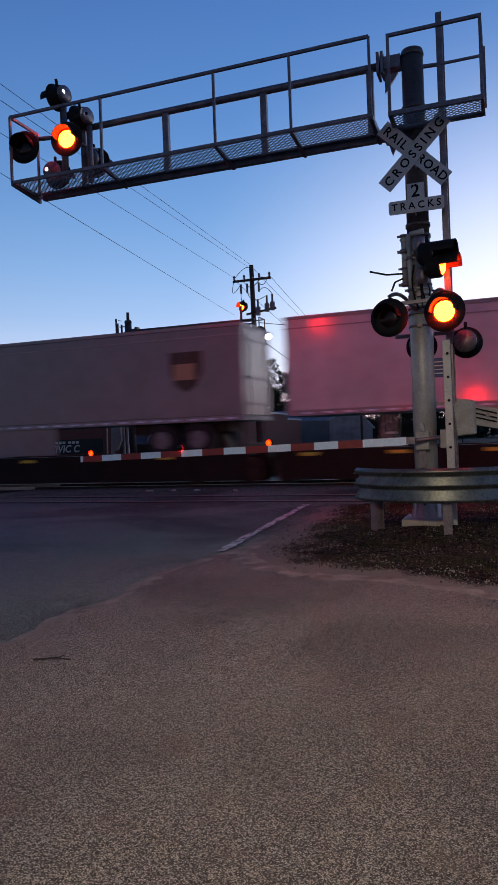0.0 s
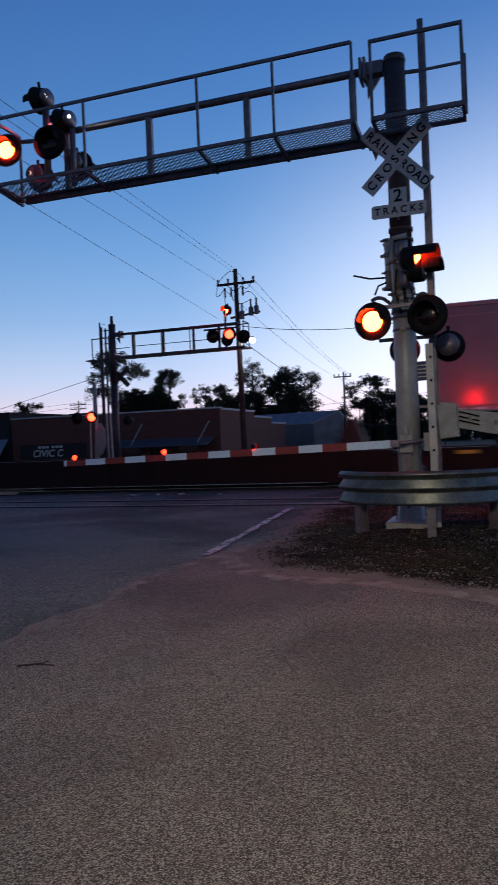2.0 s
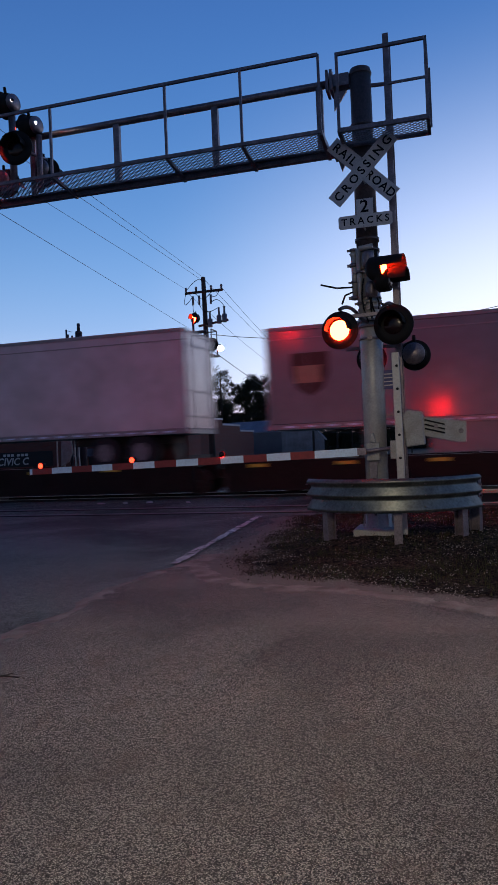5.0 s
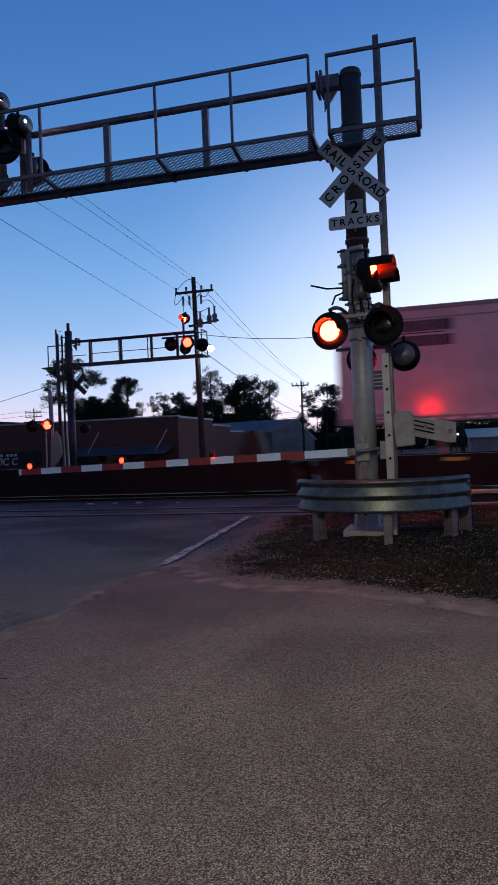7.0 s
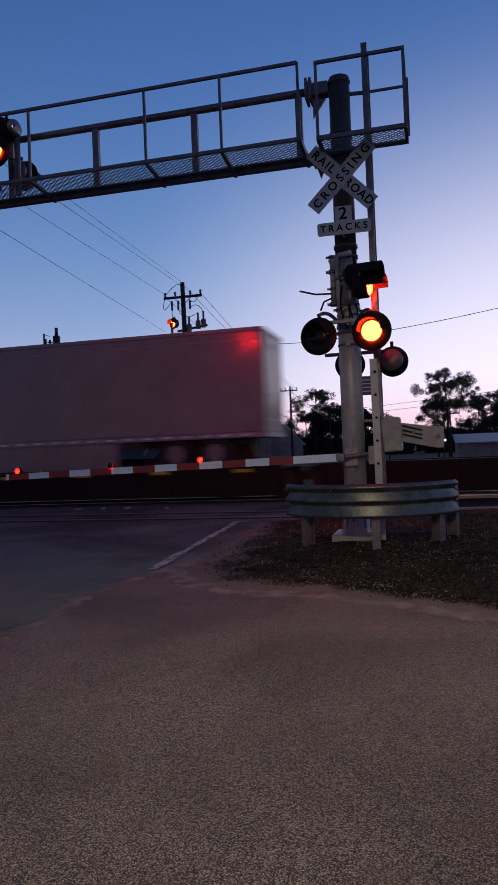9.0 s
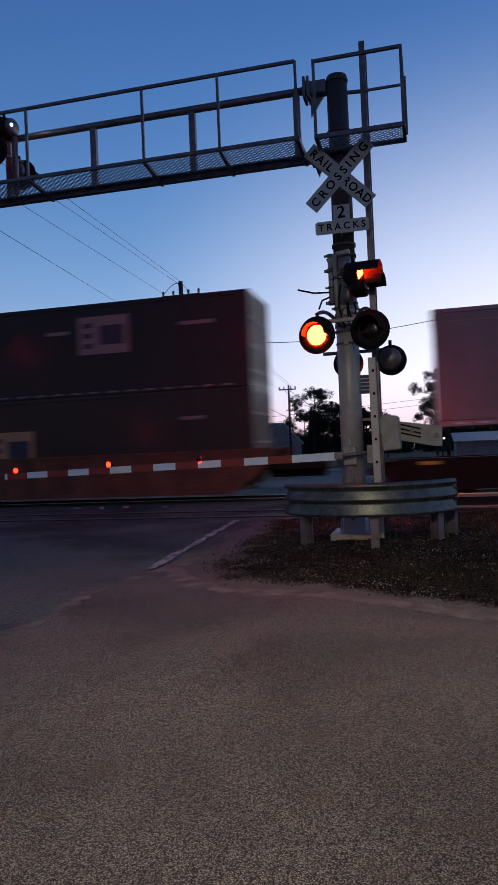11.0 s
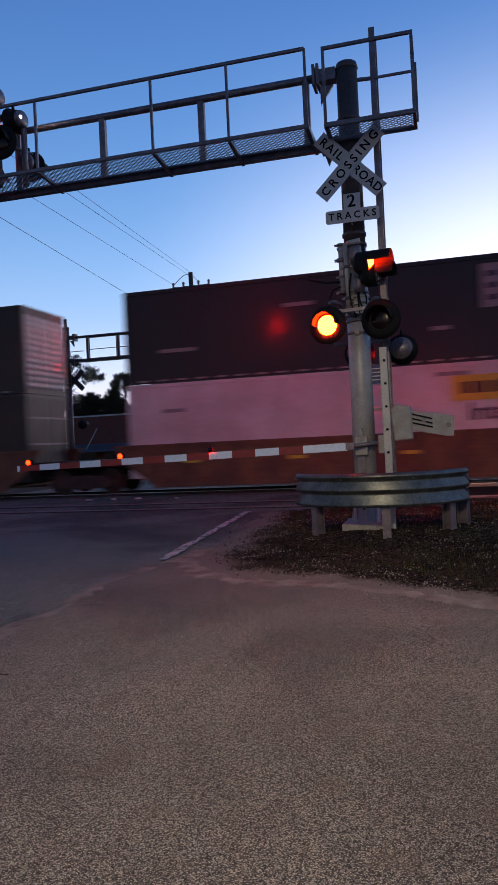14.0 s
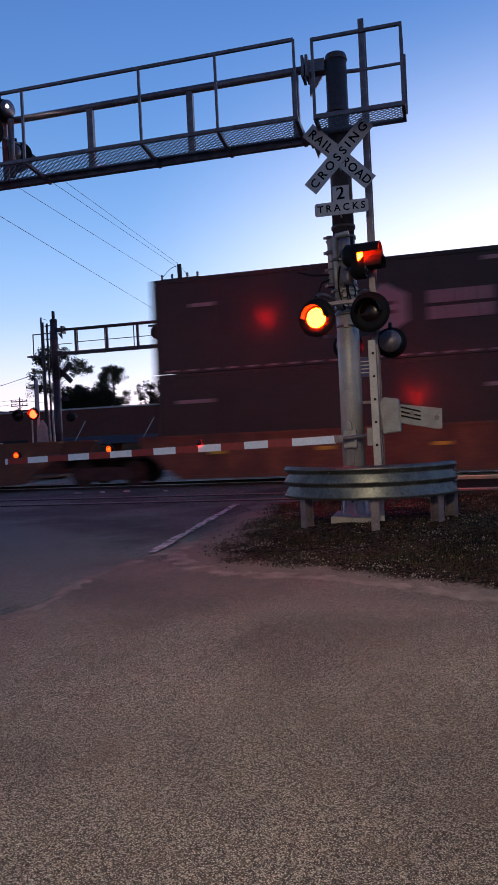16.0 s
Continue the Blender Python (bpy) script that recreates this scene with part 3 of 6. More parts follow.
def build_tracks():
    for yc, top in ((16.6, 0.035), (21.72, 0.08)):
        t = thing("railway_track", "polished steel rails bedded in the road crossing", "railway track", "tracks", kind="structure")
        for yr in (yc - 0.755, yc + 0.755):
            bm = B()
            prism_y = [(-0.035, top), (0.035, top), (0.04, top - 0.03), (0.01, top - 0.045), (0.01, top - 0.12), (0.06, top - 0.15), (-0.06, top - 0.15), (-0.01, top - 0.12), (-0.01, top - 0.045), (-0.04, top - 0.03)]
            a = [bm.verts.new((-140, yr + p, q)) for p, q in prism_y]
            b = [bm.verts.new((90, yr + p, q)) for p, q in prism_y]
            for i in range(len(a)):
                bm.faces.new((a[i], a[(i + 1) % len(a)], b[(i + 1) % len(a)], b[i]))
            part("rail", bm, M_RAIL if yc > 20 else M_GALVD, t)
            bm = B()
            box(bm, -15.5, -2.2, yr + 0.04, yr + 0.12, -0.05, top - 0.012)
            box(bm, -15.5, -2.2, yr - 0.12, yr - 0.04, -0.05, top - 0.012)
            part("flangeway", bm, M_TYRE, t)
        bm = B()
        grid(bm, lin(-2.0, 90, 2.0), [yc - 2.3, yc - 1.6, yc - 0.9, yc, yc + 0.9, yc + 1.6, yc + 2.3], lambda x, y: top - 0.14 - 0.20 * max(0, abs(y - yc) - 1.5) + 0.03 * wob(x, y, 1.5, 3))
        grid(bm, lin(-140, -15.6, 2.0), [yc - 2.3, yc - 1.6, yc - 0.9, yc, yc + 0.9, yc + 1.6, yc + 2.3], lambda x, y: top - 0.14 - 0.20 * max(0, abs(y - yc) - 1.5) + 0.03 * wob(x, y, 1.5, 3))
        part("ballast_bed", bm, M_BALLAST, t, "grey crushed stone ballast", fix=False)
        bm = B()
        for x in lin(-30, 16, 0.55):
            if not -15.6 < x < -2.0:
                box(bm, x - 0.11, x + 0.11, yc - 1.3, yc + 1.3, top - 0.2, top - 0.115)
        part("sleepers", bm, M_WOOD, t, "weathered timber sleepers")


# ---- flashing lamps ----
def lens_mesh(r, lit):
    bm = B()
    lathe(bm, [(0.0005, -0.48 * r), (r * 0.45, -0.43 * r), (r * 0.75, -0.31 * r), (r * 0.93, -0.16 * r), (r, -0.006)], axis="y", seg=20, m=0)
    lathe(bm, [(r, -0.006), (r, 0.006)], axis="y", seg=20, m=1)
    lathe(bm, [(r, 0.006), (r * 0.85, 0.018), (r * 0.5, 0.03), (0.0005, 0.035)], axis="y", seg=20, m=1)
    return bm


def lamp_head(parent, at, phase, disc=0.255, r=0.15, hood=0.30, ring=True, name="lamp_head", lit=None, cover=False, peep=False, wrap=2):
    """A round flashing lamp that faces -y of its own pose: disc, housing, hood and a lens that shows its lit side by turns."""
    bm = B()
    lathe(bm, [(r - 0.014, -0.010), (r - 0.008, -0.016), (disc, -0.012), (disc, 0.006), (r + 0.03, 0.006), (r + 0.03, 0.16), (r * 0.7, 0.22), (0.001, 0.23)], axis="y", seg=28)
    lathe(bm, [(r - 0.014, -0.010), (r + 0.012, -0.006), (r + 0.012, 0.15), (0.001, 0.17)], axis="y", seg=28)
    if ring:
        tube(bm, (0, 0.08, r + 0.02), (0, 0.08, r + 0.14), 0.025, seg=8)
    head = part(name, bm, M_BLACK, parent, at=at)
    bm = B()
    a0, a1 = radians(-wrap), radians(180 + wrap)
    h = hood
    lathe(bm, [(r + 0.018, -0.012), (r + 0.016, -h * 0.7), (r + 0.012, -h)], axis="y", seg=18, a0=a0, a1=a1)
    lathe(bm, [(r + 0.022, -h), (r + 0.026, -h * 0.7), (r + 0.028, -0.012)], axis="y", seg=18, a0=a0, a1=a1)
    part("hood", bm, M_BLACK, head, "black half-round lamp hood", fix=False)
    if cover:
        bm = B()
        lathe(bm, [(0.001, 0.245), (r * 1.02, 0.243), (r * 1.08, 0.225), (r * 1.08, 0.10)], axis="y", seg=24)
        part("back_cover", bm, M_GALVD, head, "grey metal back cover")
    if peep:
        # a peephole that glows with the lamp
        hole = part("peephole", lens_mesh(0.026, True), [M_LAMPW, M_DULLRED], head, "small glowing peephole", at=pose(0.07, 0.2525, 0.02, 0, 0, 0))
        FLIPS.append((hole, 1 - phase))
    bm = lens_mesh(r, True)
    lens = part("lens", bm, [lit or (M_LITFAR if r > 0.17 else M_LIT), M_DULLRED], head, "round red lens", at=pose(0, 0, 0, 0, 0, 180 if phase == 4 else 0))
    if phase < 4:
        FLIPS.append((lens, phase))
    return head


# ---- crossing signal with its cantilever ----
def build_signal(near):
    """near: the one on the camera's side. The far one is seen from its back, beyond the tracks."""
    if near:
        mx, my, sg, end, label = -1.15, 10.75, -1, -7.62, "galvanised railroad crossing signal mast with cantilever, crossbuck and flashing red lamps"
    else:
        mx, my, sg, end, label = -16.15, 29.0, 1, -9.75, "distant railroad crossing signal mast with cantilever and flashing red lamps"
    lift = 0.0 if near else -0.36
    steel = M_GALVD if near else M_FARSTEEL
    gz = mound(mx, my) if near else 0.0
    s = thing("crossing_signal", label, "railroad signal", "crossing signals", at=(mx, my, 0))
    # mast
    bm = B()
    tube(bm, (0, 0, gz + 0.10), (0.0, 0, 4.36), 0.168, 0.164, 24)
    for z in (3.55, 3.30):
        tube(bm, (0, 0, z), (0, 0, z + 0.045), 0.182, seg=24)
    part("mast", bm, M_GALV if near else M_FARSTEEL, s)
    # Upper tube takes a darker brown colour than the lower mast.
    bm = B()
    tube(bm, (0, 0, 4.36), (0.0, 0, 6.98), 0.160, 0.156, 24)
    lathe(bm, [(0.165, 6.96), (0.17, 6.98), (0.15, 7.05), (0.08, 7.08), (0.001, 7.085)], seg=24)
    for z in (4.32, 4.48, 6.18, 5.85):
        tube(bm, (0, 0, z), (0, 0, z + 0.045), 0.178, seg=24)
    part("upper_mast", bm, M_MASTTOP if near else M_FARSTEEL, s, "dark upper mast")
    bm = B()
    lathe(bm, [(0.178, gz + 0.46), (0.205, gz + 0.10), (0.24, gz + 0.09), (0.24, gz)], seg=20)
    for k in range(8):
        a = k * math.pi / 4
        rb = B()
        bar(rb, (0.18 * math.cos(a), 0.18 * math.sin(a), gz + 0.42), (0.235 * math.cos(a), 0.235 * math.sin(a), gz + 0.06), 0.02)
        part("base_rib", rb, M_GALV, s)
    part("base_shroud", bm, M_GALV, s)
    bm = B()
    box(bm, -0.33, 0.27, -0.40, 0.36, gz - 0.15, gz + 0.12)
    part("footing", bm, M_GREYP, s, "pale footing plate on the gravel", bevel=0.012)
    # cantilever arm: upper pipe, lower chord, struts
    L = (end - mx)
    xa, xb = sg * 0.10, L
    zt, zl = 6.92 + lift, 5.875 + lift
    bm = B()
    tube(bm, (xa, 0, zt), (xb - sg * 0.3, 0, zt), 0.06, 0.055, 12)
    part("upper_pipe", bm, steel, s)
    bm = B()
    bar(bm, (xa, 0, zl), (xb - sg * 0.05, 0, zl), 0.09, 0.14)
    part("lower_chord", bm, steel, s, bevel=0.008)
    xs = [-0.62, -2.29, -3.99, -5.55] if near else [1.05, 2.55, 4.0, 5.2]
    for x in xs:
        bm = B()
        bar(bm, (x, 0, zl), (x, 0, zt), 0.10, 0.08)
        part("strut", bm, steel, s)
    # flange plates at the mast
    bm = B()
    box(bm, sg * 0.16, sg * 0.42, -0.09, 0.09, zt - 0.09, zt + 0.09)
    box(bm, sg * 0.40, sg * 0.44, -0.15, 0.15, zt - 0.16, zt + 0.15)
    box(bm, sg * 0.46, sg * 0.50, -0.15, 0.15, zt - 0.16, zt + 0.15)
    prism(bm, [(sg * 0.40, zt - 0.14), (sg * 0.20, zt - 0.14), (sg * 0.40, zt - 0.42)], -0.02, 0.02)
    part("flange", bm, steel, s)
    bm = B()
    box(bm, sg * 0.16, sg * 0.42, -0.10, 0.10, zl - 0.10, zl + 0.10)
    prism(bm, [(sg * 0.40, zl - 0.05), (sg * 0.20, zl - 0.05), (sg * 0.32, zl - 0.30)], -0.02, 0.02)
    part("flange", bm, steel, s)
    # walkway
    sd = -1 if near else 1      # the side of the walkway
    yf, zw = sd * 0.75, 5.90 + lift
    x_in = sg * 0.50
    bm = B()
    step = 0.078 if near else 0.16
    lo, hi = min(x_in, xb), max(x_in, xb)
    width = abs(yf) - 0.05
    x = lo - width
    while x < hi:
        for d in (1, -1):
            p0, p1 = Vector((x, yf if d > 0 else sd * 0.05, zw)), Vector((x + width, sd * 0.05 if d > 0 else yf, zw))
            u0, u1 = max(0.0, (lo - x) / width), min(1.0, (hi - x) / width)
            if u1 - u0 > 0.02:
                bar(bm, p0.lerp(p1, u0), p0.lerp(p1, u1), 0.010, 0.008)
        x += step
    part("walkway_grating", bm, steel, s, "diamond mesh steel walkway")
    bm = B()
    bar(bm, (x_in, yf, zw), (xb, yf, zw), 0.045, 0.05)
    bar(bm, (x_in, sd * 0.08, zw), (xb, sd * 0.08, zw), 0.03, 0.03)
    bar(bm, (x_in, yf, zw), (x_in, sd * 0.05, zw), 0.045, 0.05)
    bar(bm, (xb, yf, zw), (xb, 0.0, zw - 0.03), 0.045, 0.06)
    part("walkway_edge", bm, steel, s)
    posts = [-6.50, -4.77, -2.83, -1.65, -0.50] if near else [6.3, 4.9, 3.5, 2.1, 0.75]
    for x in posts:
        bm = B()
        bar(bm, (x, yf, zw), (x, yf, 6.99 + lift), 0.036)
        part("rail_post", bm, steel, s)
        bm = B()
        bar(bm, (x, yf, zw - 0.02), (x, 0.02, zl - 0.07), 0.05, 0.05)
        part("bracket", bm, steel, s)
    bm = B()
    bar(bm, (posts[0], yf, 6.99 + lift), (posts[-1], yf, 6.99 + lift), 0.042)
    if not near:
        bar(bm, (posts[0], yf, 6.45 + lift), (posts[-1], yf, 6.45 + lift), 0.03)
    part("handrail", bm, steel, s)
    bm = B()
    e = posts[0]
    bar(bm, (e, 0.0, zw), (e, 0.0, 6.99 + lift), 0.036)
    bar(bm, (e, yf, 6.99 + lift), (e, 0.0, 6.99 + lift), 0.042)
    part("end_rail", bm, steel, s)
    # platform on the other side of the mast
    px0, px1 = (-0.24, 0.965) if near else (-1.5, -0.3)
    width = abs(yf) - 0.22
    bm = B()
    x = px0 - width
    while x < px1:
        for d in (1, -1):
            p0, p1 = Vector((x, yf if d > 0 else sd * 0.22, zw - 0.03)), Vector((x + width, sd * 0.22 if d > 0 else yf, zw - 0.03))
            u0, u1 = max(0.0, (px0 - x) / width), min(1.0, (px1 - x) / width)
            if u1 - u0 > 0.02:
                bar(bm, p0.lerp(p1, u0), p0.lerp(p1, u1), 0.010, 0.008)
        x += step
    part("platform_grating", bm, steel, s, "diamond mesh steel platform")
    bm = B()
    for a, b in (((px0, yf), (px1, yf)), ((px1, yf), (px1, sd * 0.2)), ((px0, sd * 0.22), (px1, sd * 0.22)), ((px0, yf), (px0, sd * 0.2))):
        bar(bm, (*a, zw - 0.03), (*b, zw - 0.03), 0.05, 0.06)
    part("platform_edge", bm, steel, s)
    zr = 6.94 + lift
    for x, y in ((px0, yf), (px1, yf), (px1 + 0.03, yf - sd * 0.35), (px1, sd * 0.2)):
        bm = B()
        bar(bm, (x, y, zw - 0.03), (x, y, zr - (0.25 if y == yf - sd * 0.35 else 0)), 0.04)
        part("rail_post", bm, steel, s)
    bm = B()
    bar(bm, (px0 - 0.02, yf, zr), (px1 + 0.02, yf, zr), 0.042)
    bar(bm, (px1, yf, zr), (px1, sd * 0.2, zr), 0.042)
    bar(bm, (0.45, yf, 6.41 + lift), (px1, yf, 6.41 + lift), 0.03)
    part("handrail", bm, steel, s)
    # ladder behind the mast, seen edge on
    bm = B()
    lx = 0.40 if near else -0.45
    for y in (-0.16, 0.20):
        bar(bm, (lx, y, gz + 0.3), (lx - 0.0, y, (7.43 if near else 7.3) + lift), 0.085, 0.03)
    for z in lin(0.7, 7.1, 0.3):
        tube(bm, (lx, -0.16, z), (lx, 0.20, z), 0.012, seg=6)
    for z in (1.9, 4.1, 6.2, 6.8):
        bar(bm, (0, 0.0, z), (lx, 0.05, z), 0.05, 0.04)
    part("ladder", bm, steel, s)
    if near:
        tube_post = B()
        bar(tube_post, (0.39, -0.42, gz - 0.1), (0.37, -0.42, 2.76), 0.105, 0.06)
        post = part("perforated_post", tube_post, M_GALV, s, "pale perforated square steel post", bevel=0.006)
        for k in range(7):
            bm = B()
            tube(bm, (0.385, -0.445, 0.62 + k * 0.325), (0.385, -0.475, 0.62 + k * 0.325), 0.019, seg=10)
            part("hole", bm, M_LETTER, post, "dark punched hole")
        bm = B()
        box(bm, 0.10, 0.38, -0.02, 0.0, 2.28, 2.56)
        sign = part("notice_plate", bm, M_BLUESIGN, s, "small blue notice plate")
        bm = B()
        for k in range(4):
            box(bm, 0.13, 0.34, -0.025, -0.02, 2.33 + k * 0.055, 2.345 + k * 0.055)
        part("notice_bars", bm, M_SIGN, sign)
        build_signs(s)
        build_mast_gear(s, gz)
    else:
        # backs of the crossbuck blades and of the plate under them
        for ang in (-45, 45):
            bm = B()
            box(bm, -0.61, 0.61, -0.005, 0.005, -0.114, 0.114)
            part("crossbuck_blade", bm, steel, s, "dull back of a crossbuck blade", at=Matrix.Translation((0.16, 0.30 + 0.0001 * ang, 4.68)) @ Euler((0, radians(-ang), 0)).to_matrix().to_4x4())
        bm = B()
        tube(bm, (0.0, 0.0, 7.05), (0.0, 0.0, 7.42), 0.07, seg=12)
        part("mast_extension", bm, steel, s)
        bm = B()
        box(bm, -0.28, 0.40, 0.29, 0.30, 3.42, 3.62)
        part("tracks_plate", bm, steel, s, "dull back of a sign plate")
    lamps(s, near)
    return s


def build_signs(s):
    cz, y = 5.44, -0.36
    for ang, words in ((-45, ("RAIL", "ROAD")), (45, ("CROSSING",))):
        t = Matrix.Translation((0.02, y + (0.014 if ang < 0 else 0.0), cz)) @ Euler((0, radians(-ang), 0)).to_matrix().to_4x4()
        bm = B()
        box(bm, -0.61, 0.61, -0.005, 0.005, -0.114, 0.114)
        blade = part("crossbuck_blade", bm, M_SIGN, s, "white crossbuck blade with black capitals", at=t, bevel=0.002)
        size = 0.172
        if len(words) == 1:
            letters("CROSSING", size, M_LETTER, blade, Matrix.Translation((0, -0.007, -0.005)) @ pose(0, 0, 0, 90), spacing=1.5)
        else:
            letters("RAIL", size, M_LETTER, blade, Matrix.Translation((-0.35, -0.007, -0.005)) @ pose(0, 0, 0, 90), spacing=1.25)
            letters("ROAD", size, M_LETTER, blade, Matrix.Translation((0.345, -0.007, -0.005)) @ pose(0, 0, 0, 90), spacing=1.12)
    bm = B()
    pts = [(-0.36, -0.10), (0.36, -0.10), (0.385, -0.075), (0.385, 0.065), (0.36, 0.09), (0.12, 0.09), (0.12, 0.31), (-0.12, 0.31), (-0.12, 0.09), (-0.36, 0.09), (-0.385, 0.065), (-0.385, -0.075)]
    prism(bm, pts, -0.004, 0.004)
    plate = part("tracks_plate", bm, M_SIGN, s, "white number-of-tracks plate with black lettering", at=(0.025, -0.36, 4.70), bevel=0.0)
    letters("2", 0.25, M_LETTER, plate, pose(-0.005, -0.006, 0.195, 90))
    letters("TRACKS", 0.14, M_LETTER, plate, pose(0, -0.006, -0.005, 90), spacing=1.48)
    for x, z in ((0.0, 4.66 + 0.33), (0.0, 4.62), (0.02, 5.30), (0.02, 5.58)):
        bm = B()
        tube(bm, (x, -0.378, z), (x, -0.15, z), 0.013, seg=8)
        part("sign_bolt", bm, M_GALV, s)


def build_mast_gear(s, gz):
    """Brackets, conduit, cables and boxes on the mast."""
    bm = B()
    tube(bm, (-0.19, -0.12, 3.62), (-0.19, -0.12, 4.36), 0.045, seg=10)
    tube(bm, (-0.24, -0.12, 4.26), (-0.14, -0.12, 4.30), 0.05, seg=8)
    tube(bm, (-0.10, -0.20, 3.30), (-0.12, -0.20, 4.34), 0.035, seg=10)
    tube(bm, (-0.10, -0.2, 4.34), (0.1, -0.22, 4.36), 0.04, seg=8)
    tube(bm, (-0.19, -0.12, 4.05), (0.05, -0.2, 4.10), 0.035, seg=8)
    part("lamp_bracket", bm, M_GALV, s)
    for x, y, z, r, h in ((-0.19, -0.12, 4.33, 0.062, 0.035), (-0.19, -0.12, 4.10, 0.068, 0.05), (-0.19, -0.12, 3.86, 0.060, 0.03), (-0.19, -0.12, 3.62, 0.064, 0.05), (-0.11, -0.20, 3.98, 0.050, 0.04), (-0.11, -0.20, 3.52, 0.050, 0.04)):
        bm = B()
        tube(bm, (x, y, z), (x, y, z + h), r, seg=14)
        bar(bm, (x - r - 0.035, y, z + h / 2), (x + r + 0.03, y, z + h / 2), 0.03, h * 0.8)
        part("pipe_collar", bm, M_GALVD, s, "dark bolted pipe collar")
    for x, z in ((0.03, 4.16), (0.06, 3.72)):
        bm = B()
        lathe(bm, [(0.001, 0.12), (0.07, 0.11), (0.09, 0.06), (0.09, -0.06), (0.07, -0.11), (0.001, -0.12)], (x, -0.25, z), seg=14)
        part("swivel_casting", bm, M_GALVD, s, "dark cast swivel of the side lamps")
    for z in (3.62, 3.46, 3.02):
        bm = B()
        tube(bm, (0, 0, z), (0, 0, z + 0.03), 0.176, seg=24)
        box(bm, -0.03, 0.03, -0.205, -0.165, z - 0.015, z + 0.045)
        part("strap", bm, M_GALVD, s, "steel strap round the mast")
    for x0, x1 in ((-0.16, -0.37), (0.16, 0.38)):
        bm = B()
        last = None
        for k in range(9):
            u = k / 8
            p = Vector((x0 + (x1 - x0) * u, -0.16 - 0.40 * u, 3.33 + 0.14 * math.sin(math.pi * (0.15 + 0.65 * u))))
            if last is not None:
                tube(bm, last, p, 0.027, seg=8, caps=False)
            last = p
        part("gooseneck", bm, M_GALVD, s, "bent conduit that carries a lamp")
    for pts in (((-0.22, -0.15, 3.80), (-0.45, -0.2, 3.80), (-0.68, -0.25, 3.86)), ((-0.22, -0.15, 3.73), (-0.33, -0.2, 3.68), (-0.38, -0.22, 3.55))):
        bm = B()
        for a, b in zip(pts, pts[1:]):
            tube(bm, a, b, 0.014, seg=6)
        part("loose_cable", bm, M_BLACK, s, "black cable end sticking out")
    rnd = random.Random(3)
    for k in range(5):
        p = Vector((-0.05 + 0.06 * k, -0.2, 3.9 - 0.1 * k))
        q = Vector((0.0 + 0.05 * k, -0.24, 3.25 + 0.06 * k))
        bow = Vector((rnd.uniform(-.1, .1), -0.05, 0))
        pts = [p.lerp(q, i / 6) + bow * math.sin(math.pi * i / 6) for i in range(7)]
        bm = B()
        for a, b in zip(pts, pts[1:]):
            tube(bm, a, b, 0.012, seg=6, caps=False)
        part("lamp_cable", bm, M_BLACK, s, "slack black lamp cable")
    bm = B()
    for z in (3.28, 3.20):
        tube(bm, (0, 0, z), (0, 0, z + 0.035), 0.185, seg=24)
    bar(bm, (-0.42, -0.42, 3.32), (0.40, -0.42, 3.34), 0.05, 0.05)
    bar(bm, (-0.1, -0.42, 3.33), (-0.02, -0.1, 3.28), 0.06, 0.06)
    bar(bm, (-0.42, 0.3, 2.95), (0.62, 0.3, 2.95), 0.05, 0.05)
    bar(bm, (0, 0.3, 2.95), (0, 0.1, 2.98), 0.06, 0.06)
    part("lamp_crossarm", bm, M_GALVD, s)
    bm = B()
    box(bm, -0.11, 0.08, -0.27, -0.15, 1.24, 1.50)
    prism(bm, [(-0.06, 1.50), (0.03, 1.50), (0.0, 1.64), (-0.04, 1.64)], -0.26, -0.16)
    part("junction_box", bm, M_GREYP, s, "small grey junction box", bevel=0.008)
    bm = B()
    box(bm, -0.07, 0.03, -0.22, -0.16, 0.98, 1.22)
    tube(bm, (-0.02, -0.2, gz + 0.3), (-0.02, -0.2, 1.0), 0.02, seg=8)
    part("conduit", bm, M_GALVD, s)


